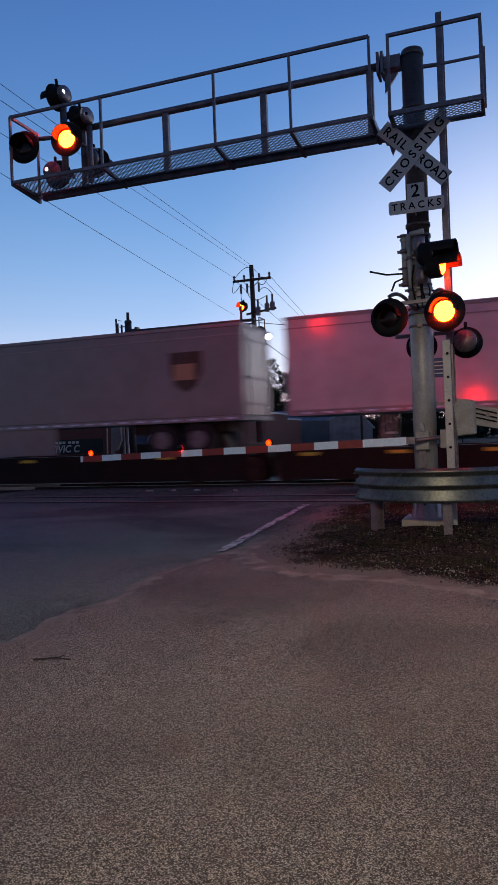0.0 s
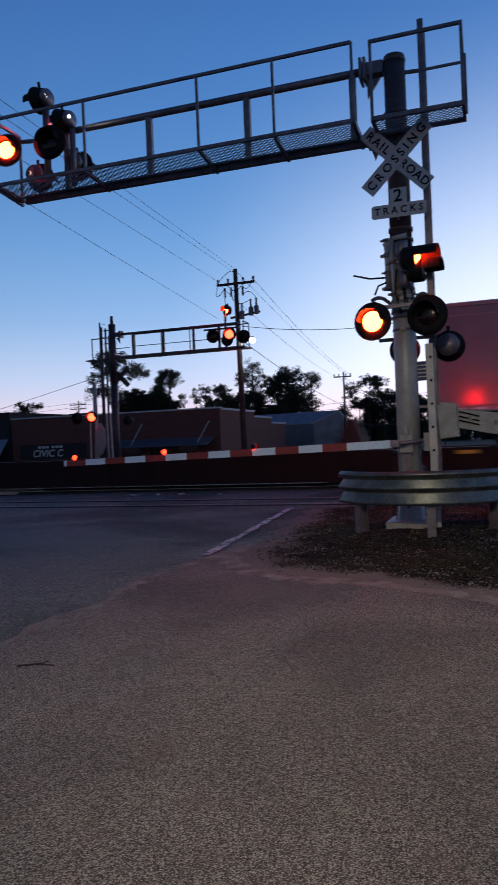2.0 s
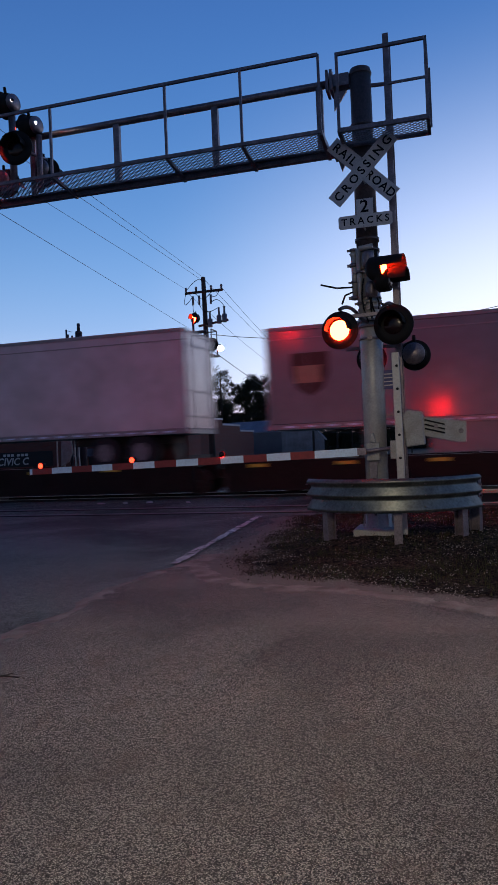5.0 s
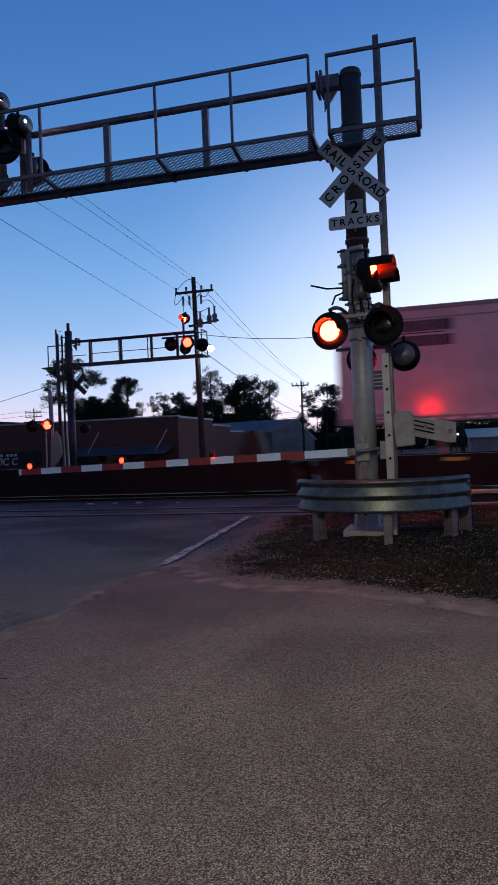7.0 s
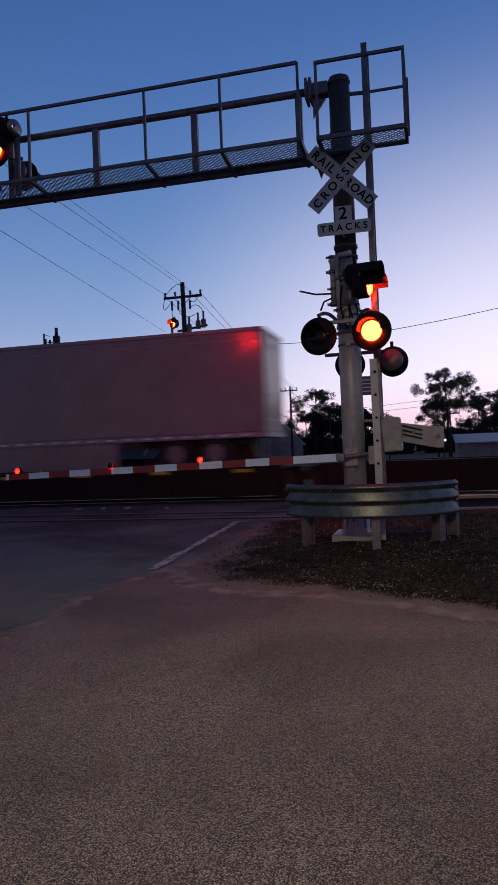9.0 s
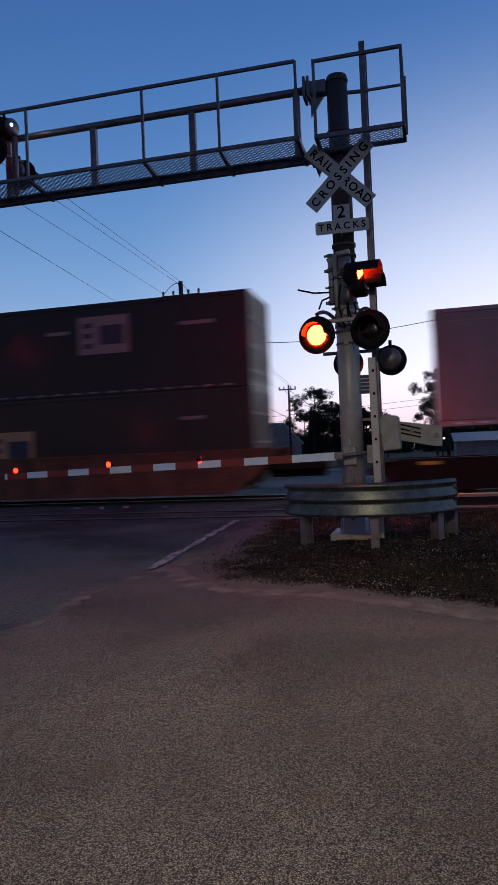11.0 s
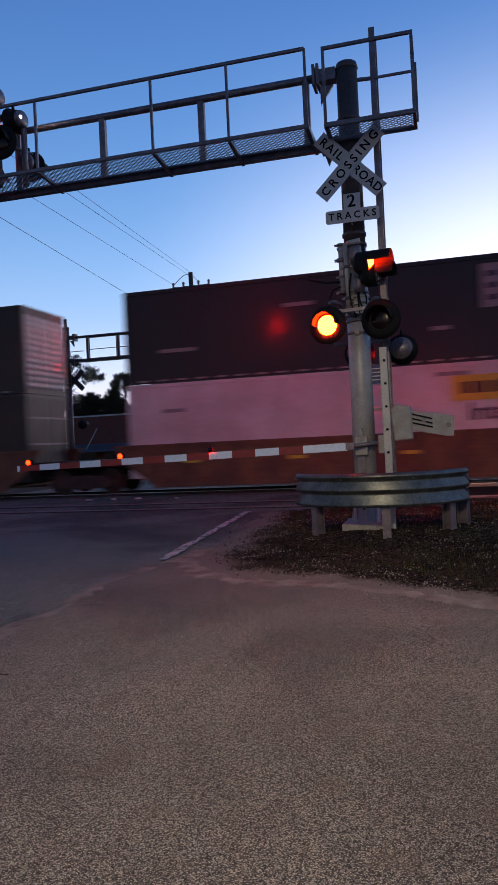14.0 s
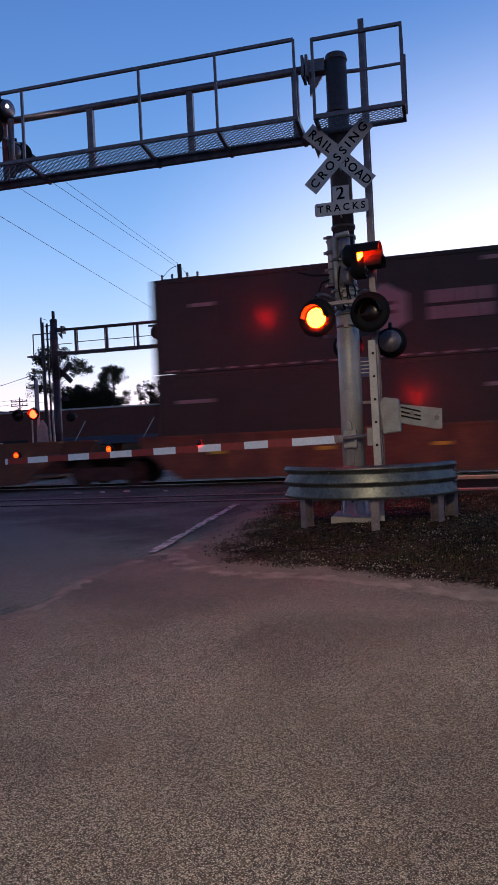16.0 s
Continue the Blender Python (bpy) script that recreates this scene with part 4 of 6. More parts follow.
def lamps(s, near):
    if near:
        lamp_head(s, pose(-0.37, -0.60, 3.11, 0, 0, -10), 1, disc=0.27, hood=0.20)
        lamp_head(s, pose(0.38, -0.60, 3.13, 0, 0, -9), 0, disc=0.28, hood=0.20)
        # the pair that faces the tracks
        lamp_head(s, pose(0.61, 0.25, 2.78, 0, 0, 178), 1, disc=0.23, lit=M_LITBACK, cover=True)
        lamp_head(s, pose(-0.04, 0.32, 2.78, 0, 0, 182), 0, disc=0.23, lit=M_LITBACK, cover=True)
        # the pair turned along the side road
        lamp_head(s, pose(0.24, -0.46, 3.97, 0, 0, 80), 1, disc=0.16, r=0.13, hood=0.32, wrap=0)
        lamp_head(s, pose(0.335, -0.40, 3.80, 0, 0, 80), 0, disc=0.15, r=0.13, hood=0.26, wrap=5)
        # cluster at the cantilever's end
        for p, q, w in (((-5.72, -0.35, 5.9), (-5.72, -0.35, 7.25), 0.06), ((-5.38, -0.1, 5.95), (-5.38, -0.1, 6.9), 0.05), ((-6.33, -0.45, 6.70), (-5.40, -0.3, 6.68), 0.035), ((-5.62, -0.35, 6.62), (-5.42, 0.2, 6.60), 0.03)):
            bm = B()
            tube(bm, p, q, w, seg=10)
            part("lamp_stand", bm, M_GALVD, s)
        bm = B()
        box(bm, -5.72, -5.50, -0.45, -0.25, 6.55, 6.70)
        part("terminal_box", bm, M_GALVD, s, bevel=0.01)
        lamp_head(s, pose(-6.33, -0.62, 6.51, 0, 0, 10), 1, disc=0.27, hood=0.20)
        lamp_head(s, pose(-5.49, -0.62, 6.50, 0, 0, 8), 0, disc=0.28, hood=0.20)
        lamp_head(s, pose(-5.47, 0.25, 6.41, 0, 0, 178), 1, disc=0.255, lit=M_LITBACK, cover=True, peep=True)
        lamp_head(s, pose(-6.27, 0.25, 6.33, 0, 0, 182), 0, disc=0.255, lit=M_LITBACK, cover=True, peep=True)
        lamp_head(s, pose(-5.83, -0.4, 7.34, 0, 12, -100), 0, disc=0.22, r=0.13, hood=0.20, cover=True, peep=True)
        lamp_head(s, pose(-5.60, -0.1, 7.06, 0, 12, -100), 1, disc=0.22, r=0.13, hood=0.20, cover=True, peep=True)
    else:
        for p, q, w in (((5.65, -0.4, 5.5), (5.65, -0.4, 7.1), 0.05), ((4.7, -0.5, 6.3), (6.3, -0.5, 6.3), 0.04), ((-2.2, -0.35, 3.05), (-0.9, -0.35, 3.05), 0.04), ((-1.05, 0.0, 0), (-1.05, 0.0, 4.5), 0.07), ((-0.65, 0.05, 0.3), (-0.65, 0.05, 7.2), 0.04)):
            bm = B()
            tube(bm, p, q, w, seg=10)
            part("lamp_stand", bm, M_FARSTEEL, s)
        lamp_head(s, pose(5.14, -0.6, 6.00, 0, 0, 5), 0, disc=0.29, r=0.19, hood=0.18)
        lamp_head(s, pose(5.88, -0.6, 6.02, 0, 0, 5), 1, disc=0.29, r=0.19, hood=0.18)
        lamp_head(s, pose(6.28, 0.1, 5.98, 0, 0, 180), 0, disc=0.29)
        lamp_head(s, pose(5.68, -0.3, 7.10, 0, 0, -35), 2, disc=0.25, hood=0.20)
        lamp_head(s, pose(5.52, 0.1, 5.90, 0, 0, 180), 1, disc=0.27)
        lamp_head(s, pose(-1.70, -0.5, 2.85, 0, 0, 5), 0, disc=0.27, r=0.19, hood=0.18)
        lamp_head(s, pose(-0.93, -0.5, 2.87, 0, 0, 5), 1, disc=0.27, r=0.19, hood=0.18)
        lamp_head(s, pose(0.58, 0.1, 2.66, 0, 0, 180), 0, disc=0.20)


# ---- crossing gate ----
def build_gate(near):
    if near:
        g = thing("crossing_gate", "lowered crossing gate, red and white striped arm with small lamps", "crossing gate", "crossing gates", at=(-1.35, 10.35, 0))
        x1, x0, z1, z0, h1, h0 = 0.0, -5.40, 1.375, 1.25, 0.115, 0.095
        arm = part("arm", (lambda b: (bar(b, (x1, 0.012, z1), (x0, 0.012, z0), 0.02, 0.05), b)[1])(B()), M_GALV, g)
        step, start = 0.362, -5.35
        edges = [x0] + [start + step * i for i in range(15)] + [x1]
        for i, (a, b) in enumerate(zip(edges, edges[1:])):
            red = i % 2 == 1 and i < 14
            ta, tb = (a - x0) / (x1 - x0), (b - x0) / (x1 - x0)
            za, zb, ha, hb = z0 + (z1 - z0) * ta, z0 + (z1 - z0) * tb, h0 + (h1 - h0) * ta, h0 + (h1 - h0) * tb
            bm = B()
            prism(bm, [(a, za - ha / 2), (b, zb - hb / 2), (b, zb + hb / 2), (a, za + ha / 2)], -0.018, 0.0)
            part("stripe", bm, M_RED if red else M_WHITE, arm, "red reflective panel" if red else "white reflective panel")
        for x, phase in ((-5.18, 2), (-3.55, 1), (-2.07, 0)):
            t = (x - x0) / (x1 - x0)
            z = z0 + (z1 - z0) * t + 0.055
            bm = B()
            box(bm, -0.035, 0.035, -0.01, 0.03, -0.06, -0.005)
            tube(bm, (0, 0.0, 0.035), (0, 0.05, 0.035), 0.050, seg=12)
            head = part("arm_lamp", bm, M_BLACK, g, "small lamp clamped on the arm", at=(x, 0, z))
            lens = part("lens", lens_mesh(0.043, True), [M_LITARM, M_DULLRED], head, "round red lens", at=(0, -0.035, 0.035))
            FLIPS.append((lens, phase))
        # hub, mechanism housing and counterweight
        bm = B()
        box(bm, -0.02, 0.10, -0.03, 0.04, 1.33, 1.43)
        tube(bm, (0.10, 0.0, 1.38), (0.55, 0.25, 1.42), 0.03, seg=8)
        part("arm_clamp", bm, M_GALVD, g)
        bm = B()
        prism(bm, [(0.66, 1.42), (0.92, 1.44), (0.90, 1.92), (0.68, 1.95), (0.62, 1.86)], 0.15, 0.50)
        part("mechanism_box", bm, M_GREYP, g, "pale grey gate mechanism housing", bevel=0.015)
        bm = B()
        box(bm, 0.44, 0.58, 0.05, 0.15, 1.26, 1.52)
        tube(bm, (0.60, 0.14, 1.50), (0.60, 0.14, 1.80), 0.03, seg=8)
        tube(bm, (0.53, 0.10, 1.52), (0.53, 0.10, 1.9), 0.015, seg=6)
        part("side_box", bm, M_GREYP, g, "small grey terminal box", bevel=0.006)
        bm = B()
        prism(bm, [(0.86, 1.85), (1.50, 1.75), (1.49, 1.46), (1.40, 1.46), (0.90, 1.57)], 0.30, 0.33)
        weight = part("counterweight_arm", bm, M_GREYP, g, "pale slotted counterweight arm", bevel=0.004)
        for za, zb in ((1.80, 1.72), (1.735, 1.655), (1.675, 1.60)):
            bm = B()
            bar(bm, (0.92, 0.292, za), (1.20, 0.292, zb), 0.016, 0.022)
            part("slot", bm, M_LETTER, weight, "dark slot")
        for x, z, w in ((1.08, 1.70, 0.03), (1.42, 1.62, 0.035)):
            bm = B()
            tube(bm, (x, 0.28, z), (x, 0.30, z), w, seg=10)
            part("bolt", bm, M_GALVD, weight)
    else:
        g = thing("crossing_gate", "distant raised-mechanism crossing gate with pale counterweight", "crossing gate", "crossing gates", at=(-16.9, 28.6, 0))
        bm = B()
        tube(bm, (0, 0, 0), (0, 0, 4.4), 0.07, seg=10)
        part("post", bm, M_GALV, g)
        bm = B()
        prism(bm, [(-0.1, 1.0), (0.25, 1.2), (0.45, 1.6), (0.40, 2.3), (0.2, 2.6), (-0.05, 2.2)], -0.1, 0.05)
        part("counterweight_arm", bm, M_GREYP, g, "pale counterweight", bevel=0.01)
        for x in (-0.35, 0.6, 0.8):
            bm = B()
            bar(bm, (x, 0, 0), (x * 0.9, 0, 3.0), 0.05)
            part("rod", bm, M_GALV, g)


def build_guard():
    """Curved corrugated guard rail on steel posts before the signal."""
    cx, cy, r = -0.93, 11.07, 1.40
    g = thing("guard_rail", "curved galvanised corrugated guard rail on steel posts", "guard rail", at=(cx, cy, 0))
    prof = []
    # from the rolled lower edge over two ridges to the narrow top lip
    keys = ((0.0, 0.020), (0.05, 0.0), (0.10, 0.002), (0.34, 0.075), (0.40, 0.075), (0.47, 0.004), (0.53, 0.0), (0.72, 0.075), (0.78, 0.075), (0.87, 0.010), (0.91, 0.006), (1.0, 0.040))
    for u, inset in keys:
        prof.append((r - inset, 0.55 + 0.46 * u))
    thick = [(q - 0.006, z) for q, z in prof[::-1]]
    for k in range(3):
        a0 = radians(-150.5 + 40.5 * k)
        bm = B()
        off = 0.004 * k
        lathe(bm, [(p + off, z) for p, z in prof + thick + prof[:1]], seg=24, a0=a0, a1=a0 + radians(42.0))
        part("rail_section", bm, M_GUARD, g, fix=False)
    for a in (-134, -84, -40, -22):
        x, y = (r - 0.16) * math.cos(radians(a)), (r - 0.16) * math.sin(radians(a))
        z = mound(cx + x, cy + y)
        bm = B()
        for q in ((-0.075, -0.06, -0.055, 0.055), (0.06, 0.075, -0.055, 0.055), (-0.06, 0.06, -0.005, 0.005)):
            box(bm, q[0] if a != -84 else q[0] * 0.9, q[1], q[2], q[3], z - 0.3, 0.93)
        part("post", bm, M_GALVD, g, at=pose(x, y, 0, 0, 0, a))
    for k in range(3):
        a = radians(-150.5 + 40.5 * k + 0.9)
        for z in (0.63, 0.78, 0.93):
            p = Vector((math.cos(a), math.sin(a), 0))
            bm = B()
            tube(bm, p * (r - 0.02) + Vector((0, 0, z)), p * (r + 0.012) + Vector((0, 0, z)), 0.011, seg=6)
            part("bolt", bm, M_GALVD, g)
    for z in (0.705, 0.86):
        for a in (-84, -134, -22):
            p = Vector((math.cos(radians(a)), math.sin(radians(a)), 0))
            bm = B()
            tube(bm, p * (r - 0.10) + Vector((0, 0, z)), p * (r - 0.055) + Vector((0, 0, z)), 0.013, seg=6)
            part("bolt", bm, M_GALVD, g)


# ---- the train ----
Y_FRONT, RAIL_TOP = 20.42, 0.08


def truck(parent, x, name="truck"):
    """Two-axle rail truck."""
    bm = B()
    for y in (0.30, 2.30):
        prism(bm, [(x - 1.15, 0.40), (x - 0.75, 0.60), (x + 0.75, 0.60), (x + 1.15, 0.40), (x + 1.05, 0.26), (x + 0.4, 0.20), (x - 0.4, 0.20), (x - 1.05, 0.26)], y - 0.06, y + 0.06)
    box(bm, x - 0.25, x + 0.25, 0.3, 2.3, 0.42, 0.62)
    t = part(name, bm, M_RUST, parent)
    for dx in (-0.88, 0.88):
        bm = B()
        tube(bm, (x + dx, 0.45, 0.42), (x + dx, 2.15, 0.42), 0.07, seg=8)
        for y in (0.52, 1.95):
            tube(bm, (x + dx, y, 0.42), (x + dx, y + 0.14, 0.42), 0.42, seg=20)
        part("wheelset", bm, M_RUST, t)


def flat_car(x0, x1, empty=False):
    c = thing("flat_car", "dark brown low intermodal flat car" + (" with no load" if empty else " carrying a road trailer"), "rail car", "rail cars")
    L = x1 - x0
    bm = B()
    # Near sill reaches low; its dark face stands in for shade underneath.
    box(bm, 0.5, L - 0.5, 0.05, 0.20, 0.14, 1.02)
    box(bm, 0.5, L - 0.5, 2.40, 2.55, 0.22, 1.02)
    box(bm, 0.1, L - 0.1, 0.9, 1.7, 0.50, 0.95)
    for k in range(int(L / 1.6)):
        box(bm, 0.9 + k * 1.6, 1.0 + k * 1.6, 0.0, 0.05, 0.44, 1.02)
    box(bm, 0.5, L - 0.5, 0.2, 2.4, 0.90, 0.99)
    part("deck", bm, M_FLAT, c)
    for k in range(0 if empty else int(L / 2.6)):
        bm = B()
        box(bm, 1.2 + k * 2.6, 1.75 + k * 2.6, -0.01, 0.0, 0.84, 0.94)
        part("reflector", bm, M_YELLOW, c, "yellow reflective marker")
    bm = B()
    box(bm, -0.35, L + 0.35, 1.15, 1.45, 0.55, 0.80)
    part("coupler", bm, M_RUST, c)
    truck(c, 1.5)
    truck(c, L - 1.5)
    bm = B()
    prism(bm, [(L - 2.4, 0.99), (L - 1.4, 0.99), (L - 1.75, 1.95), (L - 2.05, 1.95)], 1.0, 1.6)
    part("hitch", bm, M_RUST, c)
    TRAIN.append((c, x0))


def trailer(x0, z0, z1, skin, emblem=None, skirt=(6.5, 13.0), front=False, L=16.15):
    c = thing("road_trailer", "long pale box trailer riding on a rail car", "trailer", "trailers")
    bm = B()
    box(bm, 0.0, L, 0.0, 2.6, z0 + 0.14, z1 - 0.10)
    part("body", bm, skin, c, bevel=0.03)
    bm = B()
    box(bm, -0.02, L + 0.02, -0.015, 2.615, z1 - 0.11, z1 - 0.02)
    box(bm, -0.02, L + 0.02, -0.015, 0.03, z1 - 0.38, z1 - 0.345)
    part("top_rail", bm, M_ALU, c)
    bm = B()
    box(bm, 0.02, L - 0.02, 0.02, 2.58, z1 - 0.02, z1)
    part("roof", bm, skin, c)
    bm = B()
    box(bm, -0.02, L + 0.02, -0.018, 2.618, z0, z0 + 0.15)
    part("bottom_rail", bm, M_ALU, c, "scuffed aluminium bottom rail")
    bm = B()
    k = 1.22
    while k < L - 0.5:
        box(bm, k - 0.02, k + 0.02, -0.008, 0.002, z0 + 0.15, z1 - 0.11)
        k += 1.22
    part("panel_seams", bm, skin, c)
    # reflective dashes along the bottom rail
    bm = B()
    k = 0.5
    while k < L - 0.4:
        box(bm, k, k + 0.30, -0.024, -0.018, z0 + 0.05, z0 + 0.10)
        k += 0.62
    tagged(part("reflective_tape", bm, M_WHITE, c), kind="stuff")
    for x in (0.03, L - 0.06):
        bm = B()
        box(bm, x, x + 0.03, -0.02, 0.02, z0, z1 - 0.05)
        part("corner_post", bm, M_ALU, c)
    # doors and bars on the leading end
    for y in (0.35, 0.85, 1.75, 2.25):
        bm = B()
        tube(bm, (L + 0.03, y, z0 + 0.1), (L + 0.03, y, z1 - 0.1), 0.018, seg=6)
        part("lock_rod", bm, M_ALU, c)
    for z in (z0 + 0.5, z0 + 1.3, z1 - 0.5):
        bm = B()
        box(bm, L + 0.0, L + 0.02, 0.1, 2.5, z, z + 0.05)
        part("door_bar", bm, M_ALU, c)
    # running gear
    for x in (L - 1.6, L - 2.85):
        for y in (0.05, 2.0):
            bm = B()
            tube(bm, (x, y, 1.52), (x, y + 0.52, 1.52), 0.51, seg=22)
            w = part("wheel", bm, M_TYRE, c)
            bm = B()
            tube(bm, (x, y - 0.01, 1.52), (x, y + 0.02, 1.52), 0.28, seg=16)
            part("rim", bm, M_GALVD, w)
    bm = B()
    box(bm, L - 4.2, L - 0.8, 0.6, 2.0, 1.75, z0)
    box(bm, L - 0.25, L - 0.1, 0.2, 2.4, 1.25, 1.35)
    for y in (0.4, 2.1):
        bar(bm, (L - 0.2, y, 1.3), (L - 0.2, y, z0), 0.08)
    part("undercarriage", bm, M_RUST, c)
    bm = B()
    for y in (0.5, 2.0):
        bar(bm, (2.8, y, 1.02), (2.8, y, z0), 0.14)
    bar(bm, (2.8, 0.5, 1.5), (2.8, 2.0, 1.5), 0.08)
    part("landing_gear", bm, M_GALVD, c)
    if skirt:
        bm = B()
        box(bm, skirt[0], skirt[1], 0.06, 0.10, 1.16, z0)
        part("side_skirt", bm, skin, c, "pale aerodynamic side skirt")
    if emblem:
        emblem(c, z0, z1, L)
    TRAIN.append((c, x0))
    return c


def shield(cx):
    def make(c, z0, z1, L):
        zc = (z0 + z1) / 2 + 0.15
        bm = B()
        prism(bm, [(cx - 0.55, zc + 0.55), (cx + 0.55, zc + 0.55), (cx + 0.55, zc - 0.1), (cx + 0.35, zc - 0.5), (cx, zc - 0.72), (cx - 0.35, zc - 0.5), (cx - 0.55, zc - 0.1)], -0.008, 0.0)
        e = part("emblem", bm, M_LOGOBROWN, c, "dark brown shield-shaped emblem")
        bm = B()
        box(bm, cx - 0.42, cx + 0.30, -0.012, -0.008, zc - 0.32, zc + 0.18)
        part("emblem_bar", bm, M_LOGOTAN, e, "tan band on the emblem")
    return make


def word_bars(cx, zc_off, material, w=2.3):
    def make(c, z0, z1, L):
        zc = z1 - zc_off
        rnd = random.Random(8)
        for r in range(2):
            x = cx
            while x < cx + w:
                q = rnd.uniform(0.22, 0.32)
                bm = B()
                box(bm, x, x + q, -0.01, 0.0, zc - 0.42 * r - 0.30, zc - 0.42 * r)
                part("printed_bar", bm, material, c, "dark printed bar")
                x += q + 0.04
        bm = B()
        box(bm, cx, cx + w, -0.01, 0.0, zc - 0.36, zc - 0.33)
        part("underline", bm, material, c, "thin dark printed line")
    return make


def ribbed_box(bm, L, z0, z1):
    """Container walls with shallow vertical corrugation on both long sides."""
    n = 52
    for side in (0, 1):
        pts = []
        for k in range(n):
            a, b = 0.12 + (L - 0.24) * k / n, 0.12 + (L - 0.24) * (k + 1) / n
            w = b - a
            pts += [(a, 0.0), (a + 0.35 * w, 0.0), (a + 0.5 * w, 0.028), (a + 0.85 * w, 0.028)]
        pts.append((L - 0.12, 0.0))
        row = []
        for x, d in pts:
            y = 0.02 + d if side == 0 else 2.58 - d
            row.append((bm.verts.new((x, y, z0 + 0.14)), bm.verts.new((x, y, z1 - 0.10))))
        for p, q in zip(row, row[1:]):
            bm.faces.new((p[0], q[0], q[1], p[1]))


def container(x0, z0, z1, skin, top, marks=None, L=16.15, end=None):
    c = thing("container", "long corrugated freight container stacked on " + ("another container" if top else "a well car"), "container", "containers")
    bm = B()
    ribbed_box(bm, L, z0, z1)
    box(bm, 0.13, L - 0.02, 0.06, 2.54, z0 + 0.1, z1 - 0.05)
    part("shell", bm, skin, c)
    bm = B()
    for y in (0.0, 2.52):
        box(bm, 0, L, y, y + 0.08, z0, z0 + 0.15)
        box(bm, 0, L, y, y + 0.08, z1 - 0.11, z1)
        for x in (0, L - 0.14):
            box(bm, x, x + 0.14, y - 0.002, y + 0.082, z0, z1)
        for x in (1.9, L - 2.1):
            box(bm, x, x + 0.16, y - 0.003, y + 0.083, z0, z1)
    box(bm, L - 0.08, L, 0.08, 2.52, z0, z0 + 0.15)
    box(bm, L - 0.08, L, 0.08, 2.52, z1 - 0.11, z1)
    part("corner_frame", bm, skin, c)
    # Ribbed end; its paler skin paints in the dawn light on this face.
    if end:
        bm = B()
        rows = int((z1 - z0 - 0.3) / 0.1)
        pts = [(L + (0.014 if k % 2 else 0.0), z0 + 0.16 + 0.1 * k) for k in range(rows)]
        cols = [[bm.verts.new((x, y, z)) for x, z in pts] for y in (0.09, 2.51)]
        for k in range(rows - 1):
            bm.faces.new((cols[0][k], cols[1][k], cols[1][k + 1], cols[0][k + 1]))
        part("end_panel", bm, end, c, "ribbed end panel with dawn light painted in as pale grey", fix=False)
    for y in (0.4, 0.95, 1.65, 2.2):
        bm = B()
        tube(bm, (L + 0.02, y, z0 + 0.15), (L + 0.02, y, z1 - 0.12), 0.02, seg=6)
        part("lock_rod", bm, M_GALVD, c)
    for z in (z0 + 0.45, z0 + 1.2, z1 - 0.8):
        bm = B()
        box(bm, L - 0.01, L + 0.015, 0.15, 2.45, z, z + 0.06)
        part("door_bar", bm, M_GALVD, c)
    bm = B()
    k = 0.4
    while top and k < L - 0.3:
        box(bm, k, k + 0.32, -0.006, 0.0, z0 + 0.05, z0 + 0.10)
        k += 0.62
    if top:
        tagged(part("reflective_tape", bm, M_LOGOGREY, c), kind="stuff")
    else:
        bm.free()
    rnd = random.Random(int(-x0 * 7 + z0 * 31))
    for k in range(4):
        a = (0.9, 5.2, 9.3, L - 2.0)[k] + rnd.uniform(-0.3, 0.3)
        zz = rnd.choice((z1 - 0.35, z1 - 0.9, z0 + 0.9))
        bm = B()
        box(bm, a, a + rnd.uniform(0.5, 1.2), -0.008, 0.002, zz, zz + 0.11)
        part("number_bar", bm, M_LOGOGREY, c, "pale printed bar")
    if marks:
        marks(c, z0, z1, L)
    TRAIN.append((c, x0))
    return c


def yellow_board(cx):
    def make(c, z0, z1, L):
        bm = B()
        box(bm, cx, cx + 3.94, -0.008, 0.0, z1 - 1.05, z1 - 0.36)
        e = part("emblem", bm, M_YELLOW, c, "yellow printed board")
        rnd = random.Random(4)
        x = cx + 0.25
        while x < cx + 3.4:
            w = rnd.uniform(0.22, 0.36)
            bm = B()
            box(bm, x, x + w, -0.012, -0.008, z1 - 0.86, z1 - 0.54 + rnd.choice((0.0, 0.0, 0.05)))
            part("emblem_bar", bm, M_LOGOBROWN, e)
            x += w + 0.07
        letters("Intermodal", 0.66, M_LOGODARK, c, pose(cx + 1.85, -0.006, z1 - 1.38, 90), name="printed_word", spacing=0.98)
    return make


def square_board(cx, dz, tint, w=2.0):
    def make(c, z0, z1, L):
        bm = B()
        box(bm, cx, cx + w, -0.008, 0.0, z1 - dz - 1.18, z1 - dz)
        e = part("emblem", bm, tint, c, "pale square printed panel")
        bm = B()
        for k in range(3):
            box(bm, cx + 0.15, cx + 0.28 * w, -0.012, -0.008, z1 - dz - 0.35 - 0.32 * k, z1 - dz - 0.2 - 0.32 * k)
        box(bm, cx + 0.42 * w, cx + 0.9 * w, -0.012, -0.008, z1 - dz - 0.9, z1 - dz - 0.3)
        part("emblem_bar", bm, M_LOGODARK, e)
    return make


